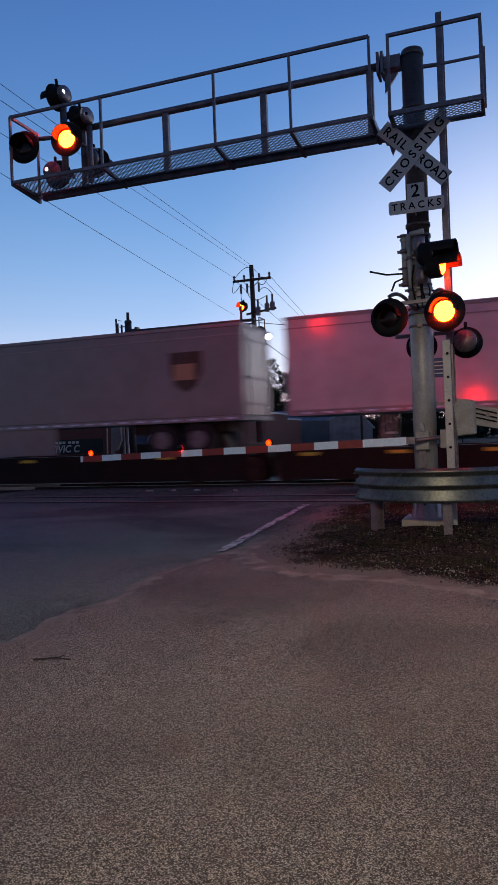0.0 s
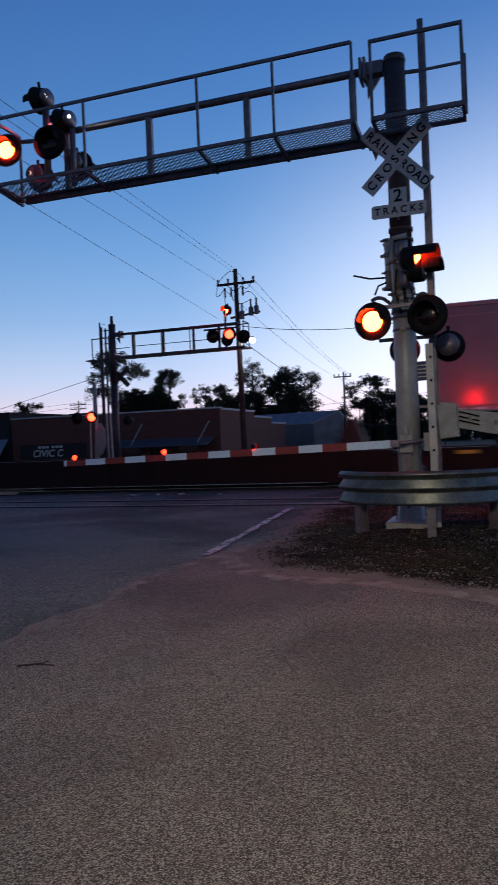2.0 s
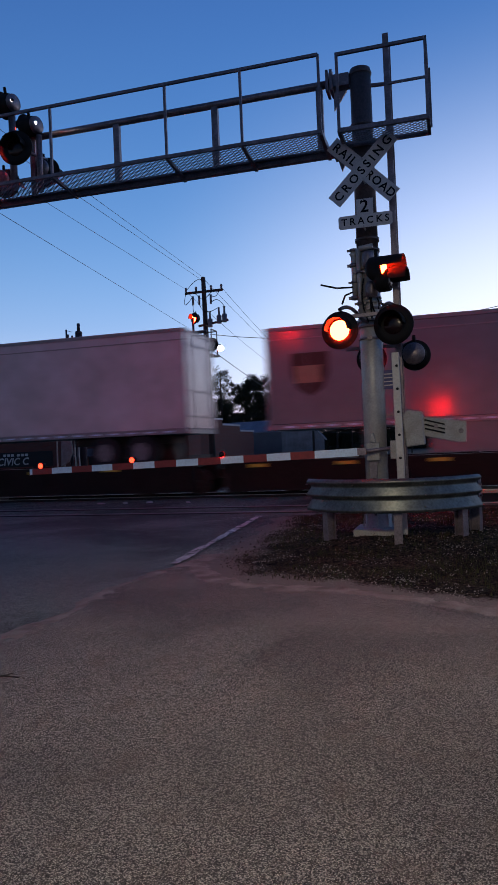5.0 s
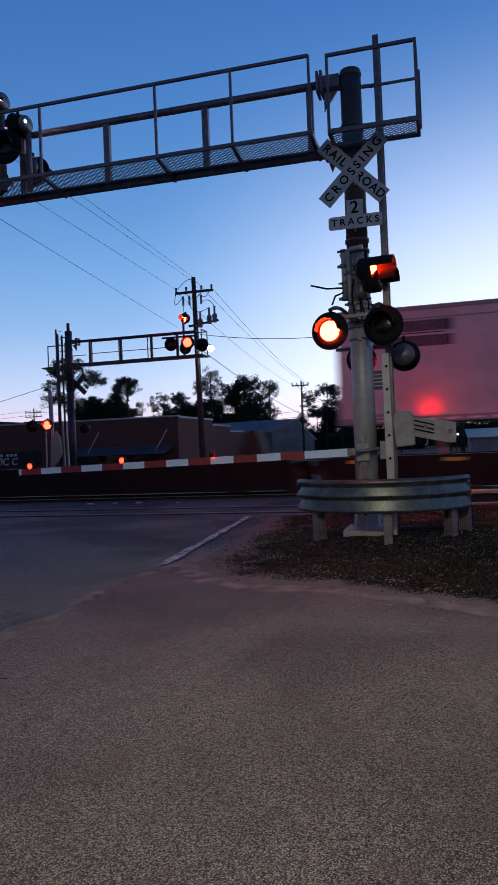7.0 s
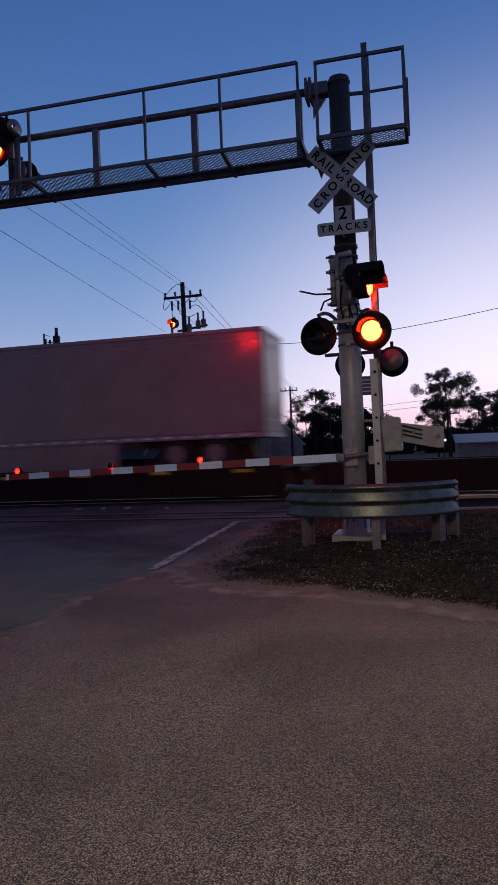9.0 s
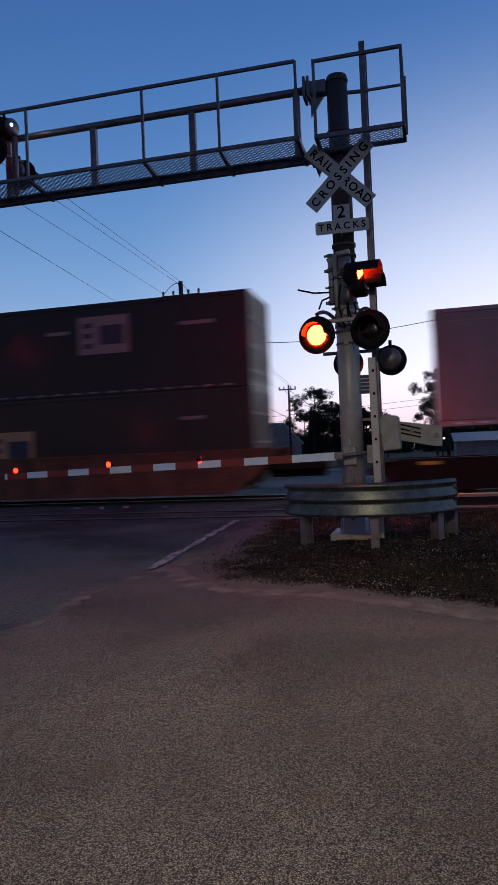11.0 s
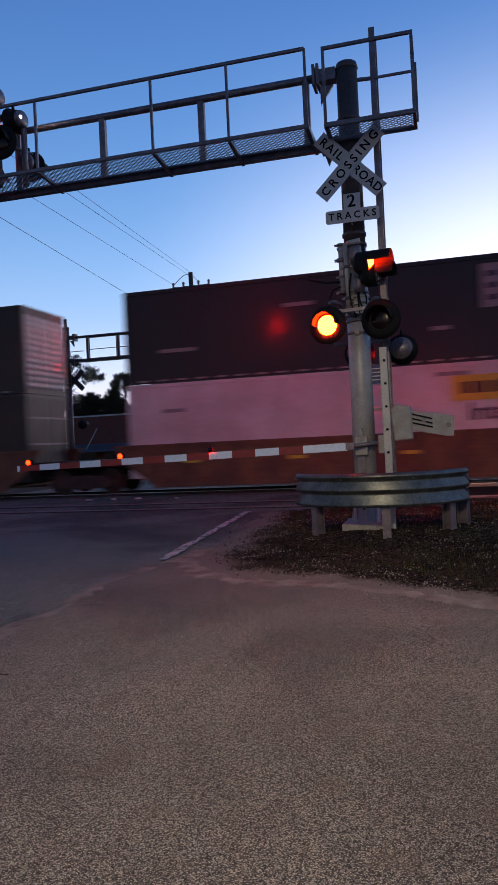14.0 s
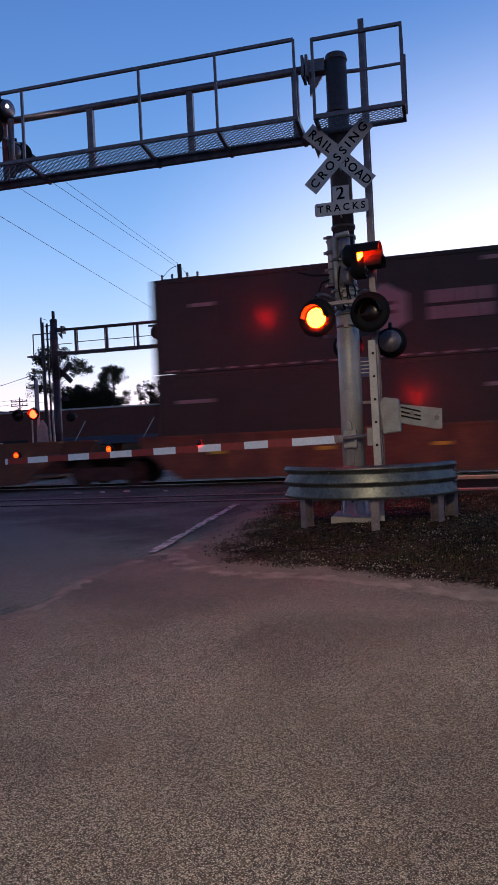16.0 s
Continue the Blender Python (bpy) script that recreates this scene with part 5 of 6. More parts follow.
def hexagon(cx):
    def make(c, z0, z1, L):
        zc = z1 - 1.45
        bm = B()
        prism(bm, [(cx + 0.74 * math.cos(radians(30 + 60 * k)), zc + 0.74 * math.sin(radians(30 + 60 * k))) for k in range(6)], -0.008, 0.0)
        e = part("emblem", bm, M_LOGOGREY, c, "pale hexagonal emblem")
        bm = B()
        for k in range(2):
            box(bm, cx - 0.3, cx + 0.3, -0.012, -0.008, zc - 0.15 + 0.25 * k, zc - 0.05 + 0.25 * k)
        part("emblem_bar", bm, M_LOGOBROWN, e)
        rnd = random.Random(9)
        for r in range(2):
            x = cx + 1.2
            while x < cx + 2.9:
                w = rnd.uniform(0.2, 0.3)
                bm = B()
                box(bm, x, x + w, -0.008, 0.0, zc + 0.05 - 0.45 * r, zc + 0.40 - 0.45 * r)
                part("printed_bar", bm, M_LOGOGREY, c, "pale printed bar")
                x += w + 0.05
    return make


def well_car(x0, x1, label="rust-brown well car carrying two stacked containers"):
    c = thing("well_car", label, "rail car", "well cars")
    L = x1 - x0
    for y0, y1 in ((-0.08, 0.0), (2.60, 2.68)):
        bm = B()
        # Lower edge dropped to cover the pale gap under the car.
        prism(bm, [(1.6, 0.95), (2.6, 0.22), (L - 2.6, 0.22), (L - 1.6, 0.95), (L - 1.3, 1.50), (1.3, 1.50)], y0, y1)
        prism(bm, [(1.3, 1.42), (L - 1.3, 1.42), (L - 1.3, 1.50), (1.3, 1.50)], y0 - 0.06, y1 + 0.06)
        prism(bm, [(2.6, 0.18), (L - 2.6, 0.18), (L - 2.6, 0.28), (2.6, 0.28)], y0 - 0.05, y1 + 0.05)
        part("side_sill", bm, M_WELL, c)
    bm = B()
    box(bm, 2.4, L - 2.4, 0.0, 2.6, 0.30, 0.38)
    part("well_floor", bm, M_WELL, c)
    for k in range(int((L - 4) / 1.3)):
        bm = B()
        x = 2.6 + k * 1.3
        box(bm, x, x + 0.08, -0.13, -0.08, 0.40, 1.42)
        part("side_rib", bm, M_WELL, c)
    for a, b in ((-0.2, 1.9), (L - 1.9, L + 0.2)):
        bm = B()
        box(bm, a, b, 0.15, 2.45, 0.85, 1.08)
        box(bm, a + 0.2, b - 0.2, 0.9, 1.7, 0.6, 0.9)
        part("end_platform", bm, M_FLAT, c)
    truck(c, 0.0)
    for k in range(4):
        bm = B()
        box(bm, 3.6 + k * 3.2, 4.1 + k * 3.2, -0.145, -0.135, 0.90, 1.0)
        part("reflector", bm, M_YELLOW, c)
    TRAIN.append((c, x0))


def build_train():
    flat_car(-7.0, 11.0)
    trailer(-6.16, 2.10, 5.04, M_TRAILW, None, skirt=None)
    flat_car(-24.7, -7.0)
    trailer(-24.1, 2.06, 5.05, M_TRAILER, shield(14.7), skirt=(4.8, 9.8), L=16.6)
    flat_car(-44.8, -24.7, True)
    flat_car(-62.2, -44.8)
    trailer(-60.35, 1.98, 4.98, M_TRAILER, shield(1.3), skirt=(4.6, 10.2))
    flat_car(-80.0, -62.2)
    trailer(-79.03, 2.02, 5.25, M_TRAILW, word_bars(1.08, 0.42, M_LOGODARK, 1.95), skirt=None)
    flat_car(-100.83, -80.0, True)
    flat_car(-119.63, -100.83)
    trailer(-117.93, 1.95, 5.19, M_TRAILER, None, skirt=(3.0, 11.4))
    cuts = (-121.18, -140.98, -160.73, -180.58, -200.28)
    for a, b in zip(cuts, cuts[1:]):
        well_car(b, a) if b > -190 else well_car(b, a, "rust-brown empty well car")
    container(-139.28, 0.55, 3.42, M_DARKBOX, False, square_board(7.35, 1.0, M_LOGOTAN, 1.6))
    container(-139.28, 3.44, 6.28, M_NAVYBOX, True, square_board(10.65, 0.4, M_LOGOGREY, 1.7))
    container(-158.93, 0.55, 3.42, M_WHITEBOX, False, yellow_board(9.6))
    container(-158.93, 3.44, 6.28, M_NAVYBOX, True, square_board(10.5, 0.25, M_LOGOGREY, 1.6))
    container(-178.63, 0.55, 3.42, M_DARKBOX, False, square_board(10.45, 0.62, M_LOGOTAN, 1.65))
    # Trailer grey on the end puts the dawn's reflection into its colour.
    container(-178.63, 3.44, 6.28, M_DARKBOX, True, hexagon(6.9), end=M_TRAILER)


# ---- beyond the tracks ----
def wire(bm, p, q, sag=0.5, r=0.016, n=14):
    p, q = Vector(p), Vector(q)
    pts = [p.lerp(q, i / n) - Vector((0, 0, sag * 4 * (i / n) * (1 - i / n))) for i in range(n + 1)]
    for a, b in zip(pts, pts[1:]):
        tube(bm, a, b, r, seg=5, caps=False)


def utility_pole(x, y, h, arms, r=0.15, label="dark wooden utility pole with crossarms and insulators", lean=(0.0, 0.0)):
    p = thing("utility_pole", label, "utility pole", "utility poles", at=(x, y, 0))
    bm = B()
    tube(bm, (-lean[0], 0, -0.2), (0, 0, h), r, r * 0.65, 12)
    part("pole", bm, M_WOOD, p)
    for z, a, b in arms:
        bm = B()
        bar(bm, (a, -0.15, z), (b, -0.15, z), 0.10, 0.12)
        bar(bm, (a * 0.5, -0.15, z), (0, -0.1, z - 0.45), 0.03)
        bar(bm, (b * 0.5, -0.15, z), (0, -0.1, z - 0.45), 0.03)
        arm = part("crossarm", bm, M_WOOD, p)
        for u in (0.03, 0.3, 0.7, 0.97):
            bm = B()
            lathe(bm, [(0.03, 0.0), (0.07, 0.08), (0.05, 0.12), (0.08, 0.17), (0.04, 0.24), (0.001, 0.25)], (a + (b - a) * u, -0.15, z + 0.06), seg=8)
            part("insulator", bm, M_CERAMIC, arm)
    return p


def main_pole():
    p = utility_pole(-12.55, 36.0, 10.65, ((9.85, -1.0, 1.1),), r=0.18, lean=(-0.15, 0), label="tall dark utility pole with fuse cut-outs and a lit street lamp")
    for dx, z in ((-0.55, 9.35), (-0.2, 9.35), (0.45, 9.35)):
        bm = B()
        tube(bm, (dx, -0.2, z - 0.18), (dx, -0.2, z + 0.3), 0.06, seg=8)
        part("fuse_cutout", bm, M_CERAMIC, p)
    for dx, z in ((0.85, 8.5), (1.15, 8.55), (0.35, 8.35)):
        bm = B()
        lathe(bm, [(0.13, z - 0.4), (0.14, z), (0.06, z + 0.05), (0.05, z + 0.4), (0.09, z + 0.42), (0.001, z + 0.45)], (dx, -0.15, 0), seg=10)
        part("arrester", bm, M_CERAMIC, p)
    # slack jumper leads between the arm, the cut-outs and the cans
    for a, b, drop in (((-0.95, -0.1, 9.95), (-0.55, -0.2, 9.65), 0.55), ((-0.95, -0.1, 10.0), (-0.1, 0.0, 10.5), -0.25), ((0.45, -0.2, 9.65), (0.95, -0.1, 9.95), 0.25), ((0.45, -0.2, 9.2), (1.15, -0.15, 9.0), -0.25), ((-0.2, -0.2, 9.2), (0.85, -0.15, 8.95), 0.3), ((-0.55, -0.2, 9.2), (-0.4, -0.25, 8.65), 0.1)):
        bm = B()
        last = None
        for k in range(9):
            u = k / 8
            q = Vector(a).lerp(Vector(b), u) + Vector((-drop * 0.5 * 4 * u * (1 - u) if a[0] < 0 else 0.0, 0, -drop * 4 * u * (1 - u)))
            if last is not None:
                tube(bm, last, q, 0.017, seg=5, caps=False)
            last = q
        part("jumper_lead", bm, M_WIRE, p)
    bm = B()
    bar(bm, (-0.3, -0.15, 8.05), (1.35, -0.15, 8.25), 0.10)
    part("equipment_arm", bm, M_WOOD, p)
    bm = B()
    tube(bm, (0, 0, 6.95), (0.55, -0.1, 7.0), 0.03, seg=8)
    lathe(bm, [(0.02, 0.16), (0.07, 0.13), (0.09, 0.10)], (0.85, -0.1, 6.85), seg=14)
    tube(bm, (0.5, -0.1, 7.0), (0.85, -0.1, 6.98), 0.03, seg=8)
    lampart = part("street_lamp", bm, M_GALVD, p, "lit white street lamp on a short arm")
    bm = B()
    lathe(bm, [(0.001, 0.10), (0.12, 0.07), (0.175, 0.0), (0.16, -0.09), (0.09, -0.16), (0.001, -0.18)], (0.85, -0.12, 6.82), seg=14)
    part("bulb", bm, M_LAMPW, lampart, "glowing white lamp bowl")


def build_wires():
    spans = (
        ((-13.6, 36, 8.10), (-10.80, 16.6, 7.6)),
        ((-13.55, 36, 10.10), (-12.1, 20.0, 9.5)),
        ((-12.75, 36, 10.6), (-11.06, 20.2, 9.6)),
        ((-12.55, 36, 10.65), (-11.46, 21.8, 10.2)))
    return spans


def tree(x, y, zc, rw, rh, seed, density=1.0, pine=True, base=0.0):
    """A tree with tapered trunk, forked limbs and clumps of needles on their tips."""
    rnd = random.Random(seed)
    t = thing("tree", "dark tall pine with an open ragged crown" if pine else "dark leafy tree with a dense ragged crown", "tree", "trees", at=(x, y, base))
    trunk = B()
    r0 = max(0.10, 0.020 * (zc + rh))
    top = zc + rh * 0.75
    lean = rnd.uniform(-0.03, 0.03)
    n = 6
    spine = [Vector((lean * top * i / n + rnd.uniform(-.08, .08) * rw * 0.4, rnd.uniform(-.05, .05), top * i / n - (0.2 if i == 0 else 0))) for i in range(n + 1)]
    for i in range(n):
        tube(trunk, spine[i], spine[i + 1], r0 * (1 - 0.13 * i), r0 * (1 - 0.13 * (i + 1)), 8)
    # the crown is a loose heap of flat lobes with gaps between them
    lobes = []
    for k in range(24 if pine else 34):
        a, e = rnd.uniform(0, 6.28), rnd.uniform(-0.9, 0.95)
        q = math.sqrt(1 - e * e) * rnd.uniform(0.3, 1.0)
        size = rnd.uniform(0.22, 0.38) * (1.0 if pine else 1.15)
        lobes.append((Vector((math.cos(a) * rw * q, math.sin(a) * rw * q, zc + rh * e * 0.9)), size * rw, size * rh * 1.05))
    tips = []
    for k in range(int((250 if pine else 330) * density)):
        c, lw, lh = lobes[k % len(lobes)]
        a, e, q = rnd.uniform(0, 6.28), rnd.uniform(-0.6, 1.0), rnd.random() ** 0.4
        w = math.sqrt(max(0.0, 1 - e * e)) * q
        tip = c + Vector((math.cos(a) * lw * w, math.sin(a) * lw * w, lh * e * q))
        u = min(0.98, max(0.3, (c.z - rh * 0.35) / top))
        i = min(n - 1, int(u * n))
        root = spine[i].lerp(spine[i + 1], u * n - i)
        tube(trunk, root, c, r0 * 0.16, r0 * 0.09, 5, caps=False) if k < len(lobes) else None
        tube(trunk, c, tip, r0 * 0.07, r0 * 0.03, 4, caps=False)
        tips.append((tip, rnd.uniform(0.10, 0.18) * (0.5 * rw + 0.5 * rh)))
    part("trunk", trunk, M_BARK, t)
    verts, faces = [], []
    for c, r in tips:
        for _ in range(int(60 * density)):
            d = Vector((rnd.gauss(0, 1), rnd.gauss(0, 1), rnd.gauss(0, 1)))
            d = d.normalized() * r * rnd.random() ** 0.45
            d.z *= 0.8
            o = c + d
            s = rnd.uniform(0.08, 0.17) * (0.85 if pine else 1.0) * max(0.6, rw / 3)
            u = Vector((rnd.gauss(0, 1), rnd.gauss(0, 1), rnd.gauss(0, 1))).normalized()
            w = u.orthogonal().normalized()
            b = len(verts)
            verts += [o - u * s * 0.5, o + w * s * 0.4, o + u * s * 0.6, o - w * s * 0.4]
            faces.append((b, b + 1, b + 2, b + 3))
    me = bpy.data.meshes.new("crown")
    me.from_pydata(verts, [], faces)
    me.materials.append(M_LEAF)
    ob = new("crown", me)
    ob.parent = t


def build_trees():
    k = 92.0 / 90.0
    for i, (x, z, w, h, d, pine) in enumerate((
            (-49.8, 11.0, 4.8, 3.9, 0.9, True), (-47.5, 6.9, 3.6, 2.6, 1.1, False), (-41.4, 8.9, 2.7, 2.7, 1.2, True), (-44.2, 6.6, 2.6, 2.2, 1.1, False), (-36.5, 7.5, 1.8, 1.8, 1.0, True),
            (-33.7, 7.2, 2.3, 1.9, 1.0, True), (-29.7, 9.0, 2.6, 3.0, 0.9, True), (-25.8, 7.8, 3.2, 2.9, 1.1, False), (-21.5, 7.3, 1.9, 2.4, 0.9, True), (-31.5, 6.0, 2.6, 2.0, 1.0, False),
            (-14.4, 7.0, 3.2, 1.9, 1.0, True), (-11.0, 4.7, 3.2, 2.2, 1.1, False), (-8.0, 4.2, 3.0, 2.0, 1.1, False), (1.9, 7.9, 3.9, 2.5, 1.0, True), (5.6, 4.2, 3.9, 2.7, 1.1, False), (10.5, 4.6, 4.2, 3.0, 1.0, False),
            (-64.7, 6.9, 2.6, 2.0, 1.1, True), (-5.4, 2.3, 1.7, 1.3, 1.0, False),
            (-49.6, 5.4, 3.1, 3.0, 1.0, False), (-45.8, 5.4, 3.1, 3.0, 1.0, False), (-35.0, 5.2, 2.4, 2.6, 1.0, False), (-31.2, 5.0, 3.0, 3.0, 1.0, False), (-27.2, 5.6, 3.2, 3.2, 1.0, False),
            (-23.8, 4.8, 2.5, 2.5, 1.0, False), (-16.2, 3.6, 2.6, 2.5, 1.0, False), (-13.0, 3.6, 2.7, 2.5, 1.0, False), (0.6, 4.3, 2.4, 2.9, 1.0, False))):
        tree(x * k, 92.0 + (3.0 if not pine else 0.0), z * k * 0.97, w * k * 0.97, h * k * 1.12, 100 + i, d, pine)
    # leafless limbs of a tree at the side
    rnd = random.Random(77)
    t = thing("tree", "bare leafless tree with thin branches", "tree", "trees", at=(8.3, 88, 0))
    bm = B()
    tube(bm, (0, 0, -0.2), (0, 0, 4.5), 0.16, 0.1, 8)

    def fork(p, d, L, r, n):
        q = p + d * L
        tube(bm, p, q, r, r * 0.6, 5, caps=False)
        if n:
            for _ in range(3):
                nd = (d + Vector((rnd.uniform(-.7, .7), rnd.uniform(-.5, .5), rnd.uniform(-.1, .5)))).normalized()
                fork(q, nd, L * rnd.uniform(0.6, 0.85), r * 0.6, n - 1)
    fork(Vector((0, 0, 4.2)), Vector((0, 0, 1)), 1.3, 0.09, 4)
    part("limbs", bm, M_BARK, t)
    # far woods that close the view at the horizon
    verts, faces = [], []
    for x in range(-2400, 1600, 4):
        a = x / 10
        if -4.6 < a < -0.6:
            continue
        for _ in range(7):
            cx, cz = a + rnd.uniform(-3, 3), rnd.uniform(0.2, 3.4 + 1.4 * wob(a, 0, 0.07, 3))
            cy = 150 + rnd.uniform(-6, 6)
            for _ in range(4):
                u = Vector((rnd.gauss(0, 1), rnd.gauss(0, 1), rnd.gauss(0, 1))).normalized()
                w = u.orthogonal().normalized()
                s = rnd.uniform(0.4, 1.0)
                o = Vector((cx + rnd.uniform(-.8, .8), cy, max(0.1, cz + rnd.uniform(-.6, .6))))
                b = len(verts)
                verts += [o - u * s, o + w * s, o + u * s, o - w * s]
                faces.append((b, b + 1, b + 2, b + 3))
    me = bpy.data.meshes.new("far_woods")
    me.from_pydata(verts, [], faces)
    me.materials.append(M_LEAF)
    tagged(new("far_woods", me), "dark distant woods along the horizon", "woods", kind="stuff")


def build_town():
    b = thing("brick_shop", "low brick shop building with pale coping and a stepped side wall", "building", "buildings", at=(-21.0, 55.0, 0))
    bm = B()
    box(bm, -20.3, 0.0, 0.0, 0.35, 0, 4.30)
    part("front_wall", bm, M_BRICK, b)
    bm = B()
    for y0, y1, z in ((0.35, 9.0, 4.2), (9.0, 14.6, 3.72), (14.6, 19.6, 3.2)):
        box(bm, -0.35, 0.0, y0, y1, 0, z)
    part("side_wall", bm, M_BRICK, b)
    bm = B()
    box(bm, -20.3, -19.95, 0.35, 19.6, 0, 3.8)
    box(bm, -19.95, -0.35, 19.25, 19.6, 0, 3.0)
    part("rear_wall", bm, M_BRICK, b)
    bm = B()
    box(bm, -19.95, -0.35, 0.35, 19.25, 2.7, 2.85)
    part("roof", bm, M_DARKWALL, b)
    for q in ((-20.35, 0.05, -0.06, 0.40, 4.30, 4.42), (-0.42, 0.06, 0.40, 9.05, 4.2, 4.36), (-0.42, 0.06, 9.05, 14.65, 3.72, 3.88), (-0.42, 0.06, 14.65, 19.7, 3.2, 3.36)):
        bm = B()
        box(bm, *q)
        part("coping", bm, M_COPING, b, "pale stone coping")
    bm = B()
    for x in lin(-9.6, -0.9, 0.3):
        bar(bm, (x, -1.5, 1.45), (x, 0.0, 1.98), 0.02, 0.03)
    prism(bm, [(-9.8, 1.96), (-0.6, 1.96), (-0.6, 2.0), (-9.8, 2.0)], -0.05, 0.0)
    vs = [bm.verts.new(v) for v in ((-9.8, -1.6, 1.38), (-0.6, -1.6, 1.38), (-0.6, 0.0, 1.98), (-9.8, 0.0, 1.98), (-9.8, -1.6, 1.33), (-0.6, -1.6, 1.33), (-0.6, 0.0, 1.90), (-9.8, 0.0, 1.90))]
    for q in ((0, 1, 2, 3), (7, 6, 5, 4), (0, 4, 5, 1), (1, 5, 6, 2), (2, 6, 7, 3), (3, 7, 4, 0)):
        bm.faces.new([vs[i] for i in q])
    part("awning", bm, M_AWNING, b, "dull blue-grey sheet-metal awning")
    for x0, x1 in ((-1.6, -0.95), (-7.6, -7.1)):
        bm = B()
        bar(bm, (x0, -1.2, 1.55), (x1, -0.05, 3.3), 0.05)
        part("awning_stay", bm, M_COPING, b)
    for x in (-8.2, -5.6, -3.0):
        bm = B()
        box(bm, x - 0.9, x + 0.9, -0.03, 0.0, 0.45, 1.25)
        part("window", bm, M_GLASS, b, "dark shop window")
    bm = B()
    box(bm, -19.4, -12.6, -0.06, 0.0, 0.65, 1.95)
    board = part("sign_board", bm, M_DARKWALL, b, "dark sign board with pale lettering")
    letters("CIVIC C", 0.90, M_SIGN, board, pose(-16.55, -0.07, 1.10, 90), shear=0.2, name="sign_lettering")
    bm = B()
    for x in (-17.5, -17.1, -16.7, -16.1, -15.7, -15.3):
        box(bm, x, x + 0.3, -0.07, -0.06, 1.58, 1.80)
    part("sign_bars", bm, M_SIGN, board)
    # neighbour with a blue awning
    n = thing("dark_shop", "flat-roofed dark shop building with a pale blue awning", "building", "buildings", at=(-41.45, 55.0, 0))
    bm = B()
    box(bm, -16.0, 0.0, -0.1, 12, 0, 4.85)
    box(bm, -2.2, 0.1, -0.12, -0.1, 4.6, 4.95)
    part("wall", bm, M_DARKWALL, n)
    bm = B()
    box(bm, -16.1, 0.12, -0.2, 12.1, 4.86, 5.0)
    part("coping", bm, M_DARKWALL, n)
    bm = B()
    vs = [bm.verts.new(v) for v in ((-16, -1.9, 0.6), (-0.2, -1.9, 0.6), (-0.2, -0.1, 2.55), (-16, -0.1, 2.55), (-16, -1.9, 0.5), (-0.2, -1.9, 0.5), (-0.2, -0.1, 2.4), (-16, -0.1, 2.4))]
    for q in ((0, 1, 2, 3), (7, 6, 5, 4), (0, 4, 5, 1), (1, 5, 6, 2), (2, 6, 7, 3), (3, 7, 4, 0)):
        bm.faces.new([vs[i] for i in q])
    part("awning", bm, M_BLUEROOF, n, "pale blue sheet-metal awning")
    # metal shed
    s = thing("metal_shed", "grey sheet-metal shed with a blue metal gable roof", "building", "buildings", at=(-19.2, 80.0, 0))
    d = Vector((-15.0, 4.2, 0))

    def loft(bm, pts):
        a = [bm.verts.new((x, 0, z)) for x, z in pts]
        c = [bm.verts.new(Vector((x, 0, z)) + d) for x, z in pts]
        bm.faces.new(a)
        bm.faces.new(c[::-1])
        for i in range(len(pts)):
            j = (i + 1) % len(pts)
            bm.faces.new((a[j], a[i], c[i], c[j]))
    bm = B()
    loft(bm, [(0, 0), (4.95, 0), (4.95, 2.3), (3.0, 4.46), (0, 3.25)])
    part("shell", bm, M_SHEDWALL, s)
    # Thin paler skin over the shell, lightening only this side.
    bm = B()
    prism(bm, [(0.02, 0.0), (4.93, 0.0), (4.93, 2.3), (3.0, 4.43), (0.02, 3.23)], -0.02, 0.0)
    part("gable_wall", bm, M_PALESHEET, s, "paler grey skin over the sheet-metal gable")
    bm = B()
    loft(bm, [(-0.25, 3.18), (3.0, 4.48), (3.0, 4.60), (-0.25, 3.30)])
    loft(bm, [(3.0, 4.48), (5.15, 2.10), (5.25, 2.18), (3.0, 4.60)])
    part("roof", bm, M_BLUEROOF, s)
    bm = B()
    for k in range(14):
        x = 0.2 + k * 0.34
        top = 3.25 + x * 0.40 if x < 3 else 4.46 - (x - 3) * 1.11
        box(bm, x, x + 0.05, -0.04, -0.02, 0.0, top - 0.05)
    part("wall_rib", bm, M_PALESHEET, s)
    for p, q in (((-0.2, -0.06, 3.20), (3.0, -0.06, 4.50)), ((3.0, -0.06, 4.50), (5.2, -0.06, 2.06))):
        bm = B()
        bar(bm, p, q, 0.08, 0.10)
        part("barge_board", bm, M_COPING, s, "pale trim along the gable")
    # low shed at the other side
    r = thing("low_shed", "low grey corrugated sheet-metal shed", "building", "buildings", at=(1.9, 60.0, 0))
    bm = B()
    box(bm, 0, 14, 0, 8, 0, 1.52)
    part("shell", bm, M_PALESHEET, r)
    for k in range(40):
        bm = B()
        box(bm, 0.1 + k * 0.34, 0.22 + k * 0.34, -0.04, 0.0, 0.0, 1.5)
        part("wall_rib", bm, M_PALESHEET, r)
    bm = B()
    vs = [bm.verts.new(v) for v in ((-0.2, -0.3, 1.5), (14.2, -0.3, 1.5), (14.2, 8, 2.3), (-0.2, 8, 2.3), (-0.2, -0.3, 1.6), (14.2, -0.3, 1.6), (14.2, 8, 2.4), (-0.2, 8, 2.4))]
    for q in ((3, 2, 1, 0), (4, 5, 6, 7), (0, 1, 5, 4), (1, 2, 6, 5), (2, 3, 7, 6), (3, 0, 4, 7)):
        bm.faces.new([vs[i] for i in q])
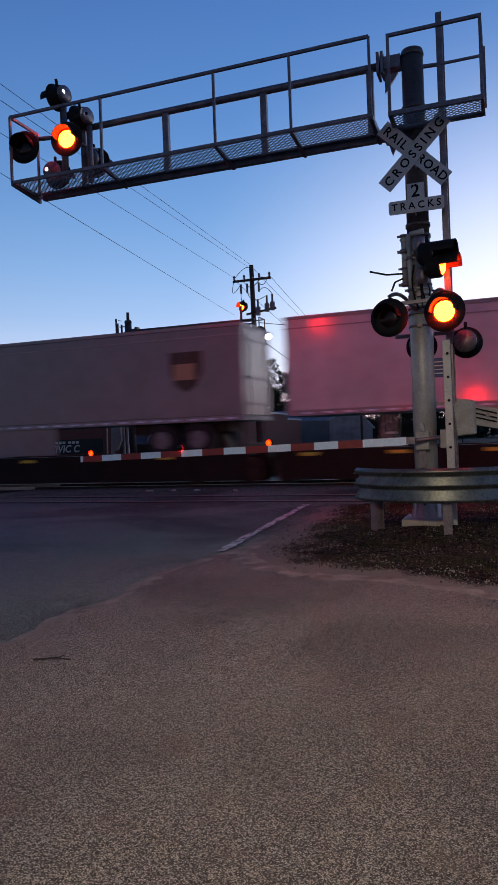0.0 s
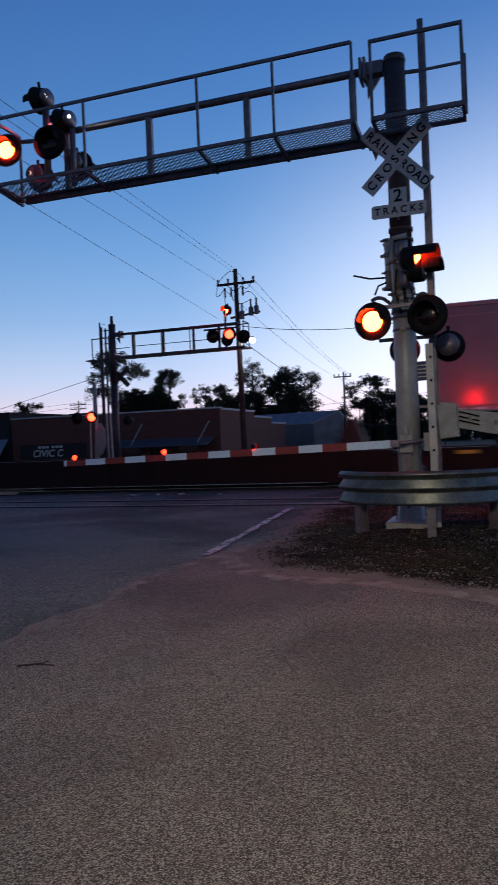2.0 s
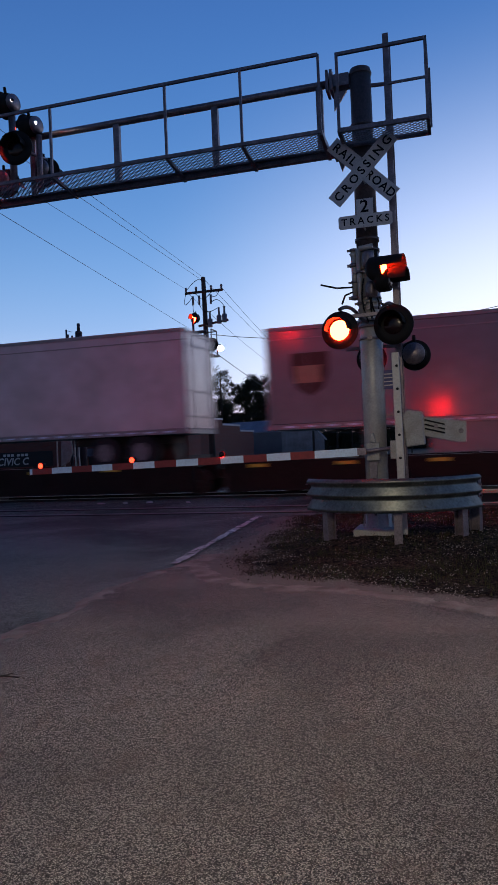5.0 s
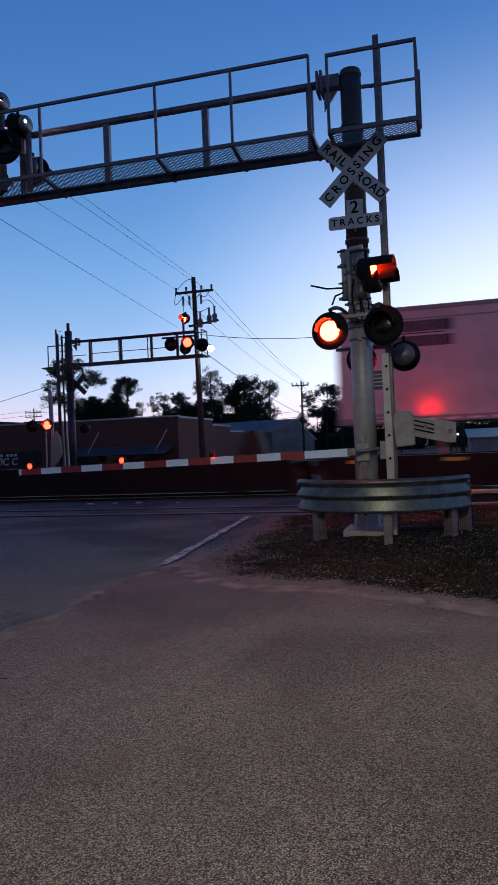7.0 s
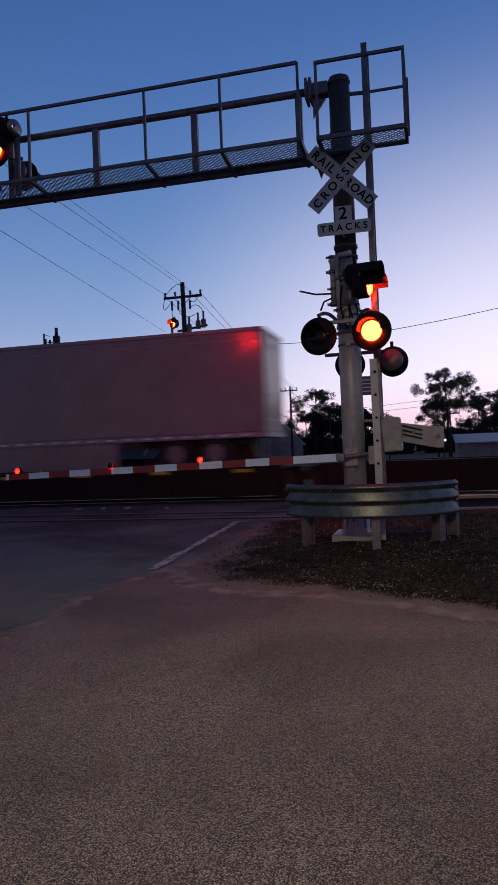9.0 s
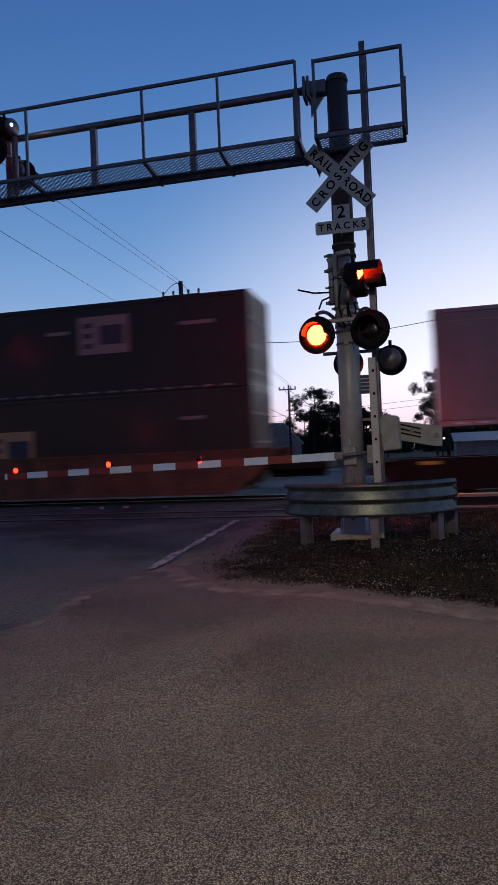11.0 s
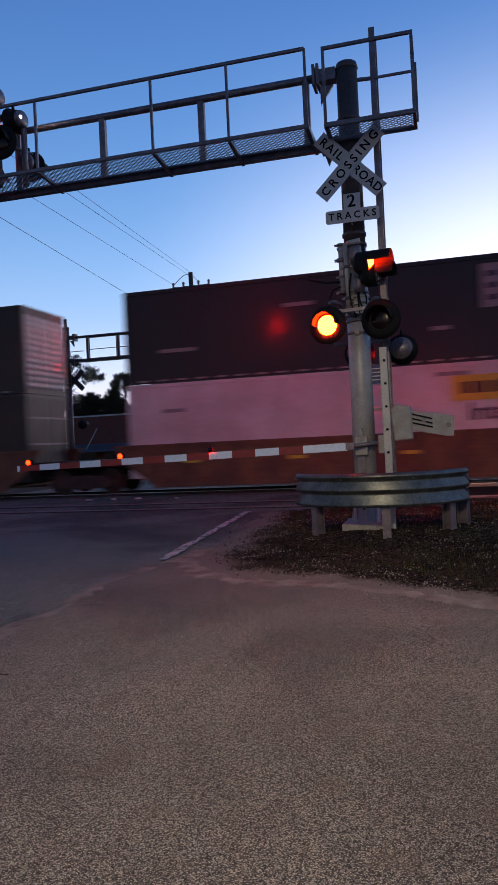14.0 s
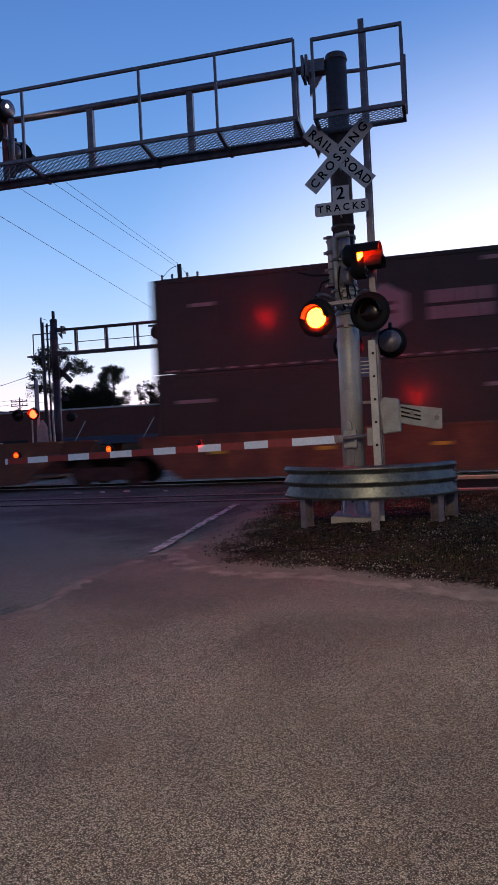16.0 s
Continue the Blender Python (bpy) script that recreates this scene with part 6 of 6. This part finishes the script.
    part("roof", bm, M_PALESHEET, r)
    # yard lamp beside it
    y = thing("yard_lamp", "small lit yard lamp on a thin post", "lamp", at=(0.75, 55.0, 0))
    bm = B()
    tube(bm, (0, 0, 0), (0, 0, 3.0), 0.05, seg=8)
    part("post", bm, M_WOOD, y)
    bm = B()
    lathe(bm, [(0.001, -0.05), (0.04, -0.02), (0.04, 0.02), (0.001, 0.05)], (0.12, -0.05, 1.85), seg=12)
    part("bulb", bm, M_LAMPW, y, "glowing white bulb")


def build_poles():
    main_pole()
    utility_pole(-13.55, 70.0, 7.9, ((7.45, -0.95, 0.75),), r=0.13)
    utility_pole(-12.5, 90.0, 6.0, ((5.6, -0.8, 0.8), (5.2, -0.6, 0.6)), r=0.1)
    utility_pole(-56.0, 90.0, 8.3, ((7.7, -1.3, 1.3), (7.1, -1.3, 1.3)), r=0.12)
    utility_pole(1.6, 70.0, 4.8, ((4.4, -0.5, 0.9),), r=0.10)
    w = thing("overhead_wires", "thin dark overhead power wires", "wires", kind="structure")
    for p, q in build_wires():
        p, q = Vector(p), Vector(q)
        bm = B()
        wire(bm, p, p + (q - p) * 2.4, 0.0, 0.0075)
        part("wire", bm, M_WIRE, w)
    for p, q, sag, r in (
            ((-12.55, 36, 10.6), (-13.6, 70, 7.9), 0.3, 0.011), ((-11.5, 36, 9.95), (-12.85, 70, 7.55), 0.4, 0.011), ((-13.5, 36, 9.95), (-14.45, 70, 7.55), 0.4, 0.011),
            ((-12.4, 36, 6.9), (-13.6, 70, 4.6), 0.3, 0.02), ((-12.3, 36, 7.6), (-6.23, 40, 7.57), 0.18, 0.018), ((-6.23, 40, 7.57), (3.51, 40, 8.58), 0.12, 0.018), ((3.51, 40, 8.58), (20, 40, 11.0), 0.1, 0.018),
            ((-13.6, 70, 7.5), (-12.6, 90, 5.7), 0.2, 0.02), ((-30, 85, 5.0), (14, 92, 8.3), 0.25, 0.02), ((-30, 85, 4.3), (14, 92, 7.6), 0.25, 0.02), ((-13.6, 70, 3.0), (-6, 80, 3.2), 0.5, 0.025),
            ((-60, 60, 3.2), (-16.2, 29, 4.9), 0.2, 0.014), ((-100, 90, 7.0), (-56, 90, 8.0), 0.4, 0.02), ((-100, 90, 6.2), (-56, 90, 7.4), 0.4, 0.02), ((-56, 90, 8.0), (-40, 95, 6.0), 0.4, 0.02)):
        bm = B()
        wire(bm, p, q, sag, r)
        part("wire", bm, M_WIRE, w)


def finish_inferred_lamp():
    # Pole, arm and shade are added; only the light itself is inferred.
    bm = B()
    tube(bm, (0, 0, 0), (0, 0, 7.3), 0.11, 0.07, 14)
    part("pole", bm, M_GALV, INFERRED_LAMP_POST)
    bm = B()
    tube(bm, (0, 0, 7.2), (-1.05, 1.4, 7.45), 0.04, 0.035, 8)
    part("bracket_arm", bm, M_GALV, INFERRED_LAMP_POST)
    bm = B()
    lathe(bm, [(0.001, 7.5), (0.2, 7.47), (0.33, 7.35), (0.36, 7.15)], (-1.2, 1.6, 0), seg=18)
    part("shade", bm, M_GALV, INFERRED_LAMP_POST, "dull metal shade of the assumed lamp")


build_ground()
finish_inferred_lamp()
build_tracks()
build_signal(True)
build_signal(False)
build_gate(True)
build_gate(False)
build_guard()
build_train()
build_town()
build_poles()
build_trees()
build_stones()


# ---- movement ----
RUN = ((0.0, 0.0), (3.5, 39.55), (6.3, 68.53), (7.3, 79.40), (9.0, 97.08), (16.0, 170.58))


def run(t):
    """How far the train has come after t seconds."""
    return between(RUN, t)


def motions():
    for car, x0 in TRAIN:
        walk(car, [(t, pose(x0 + run(t), Y_FRONT, RAIL_TOP if car.name.startswith(("flat", "well")) else 0)) for t in (0, 1, 2, 3, 3.5, 4, 5, 6, 6.3, 7, 7.3, 8, 9, 10, 11, 12, 13, 14, 15, 16)])
    # phase 0 lit first, 1 second, 2 and 3 steady
    beat, first = 0.745, 0.42
    changes = [first + beat * k for k in range(21)]
    for lens, phase in FLIPS:
        home = lens.matrix_basis.translation.copy()

        def at(a):
            return Matrix.Translation(home) @ pose(0, 0, 0, 0, 0, a)
        if phase >= 2:
            walk(lens, [(0, at(0)), (16, at(0))])
            continue
        a = 0.0 if phase == 0 else 180.0
        rows = [(0.0, at(a))]
        for c in changes:
            b = 180.0 - a
            rows.append((c - 0.05, at(a)))
            rows.append((c - 0.05 + 1 / 30, at(a + (b - a) / 3)))
            rows.append((c - 0.05 + 2 / 30, at(a + (b - a) * 2 / 3)))
            rows.append((c - 0.05 + 3 / 30, at(b)))
            a = b
        rows.append((16.0, at(a)))
        walk(lens, rows)


motions()
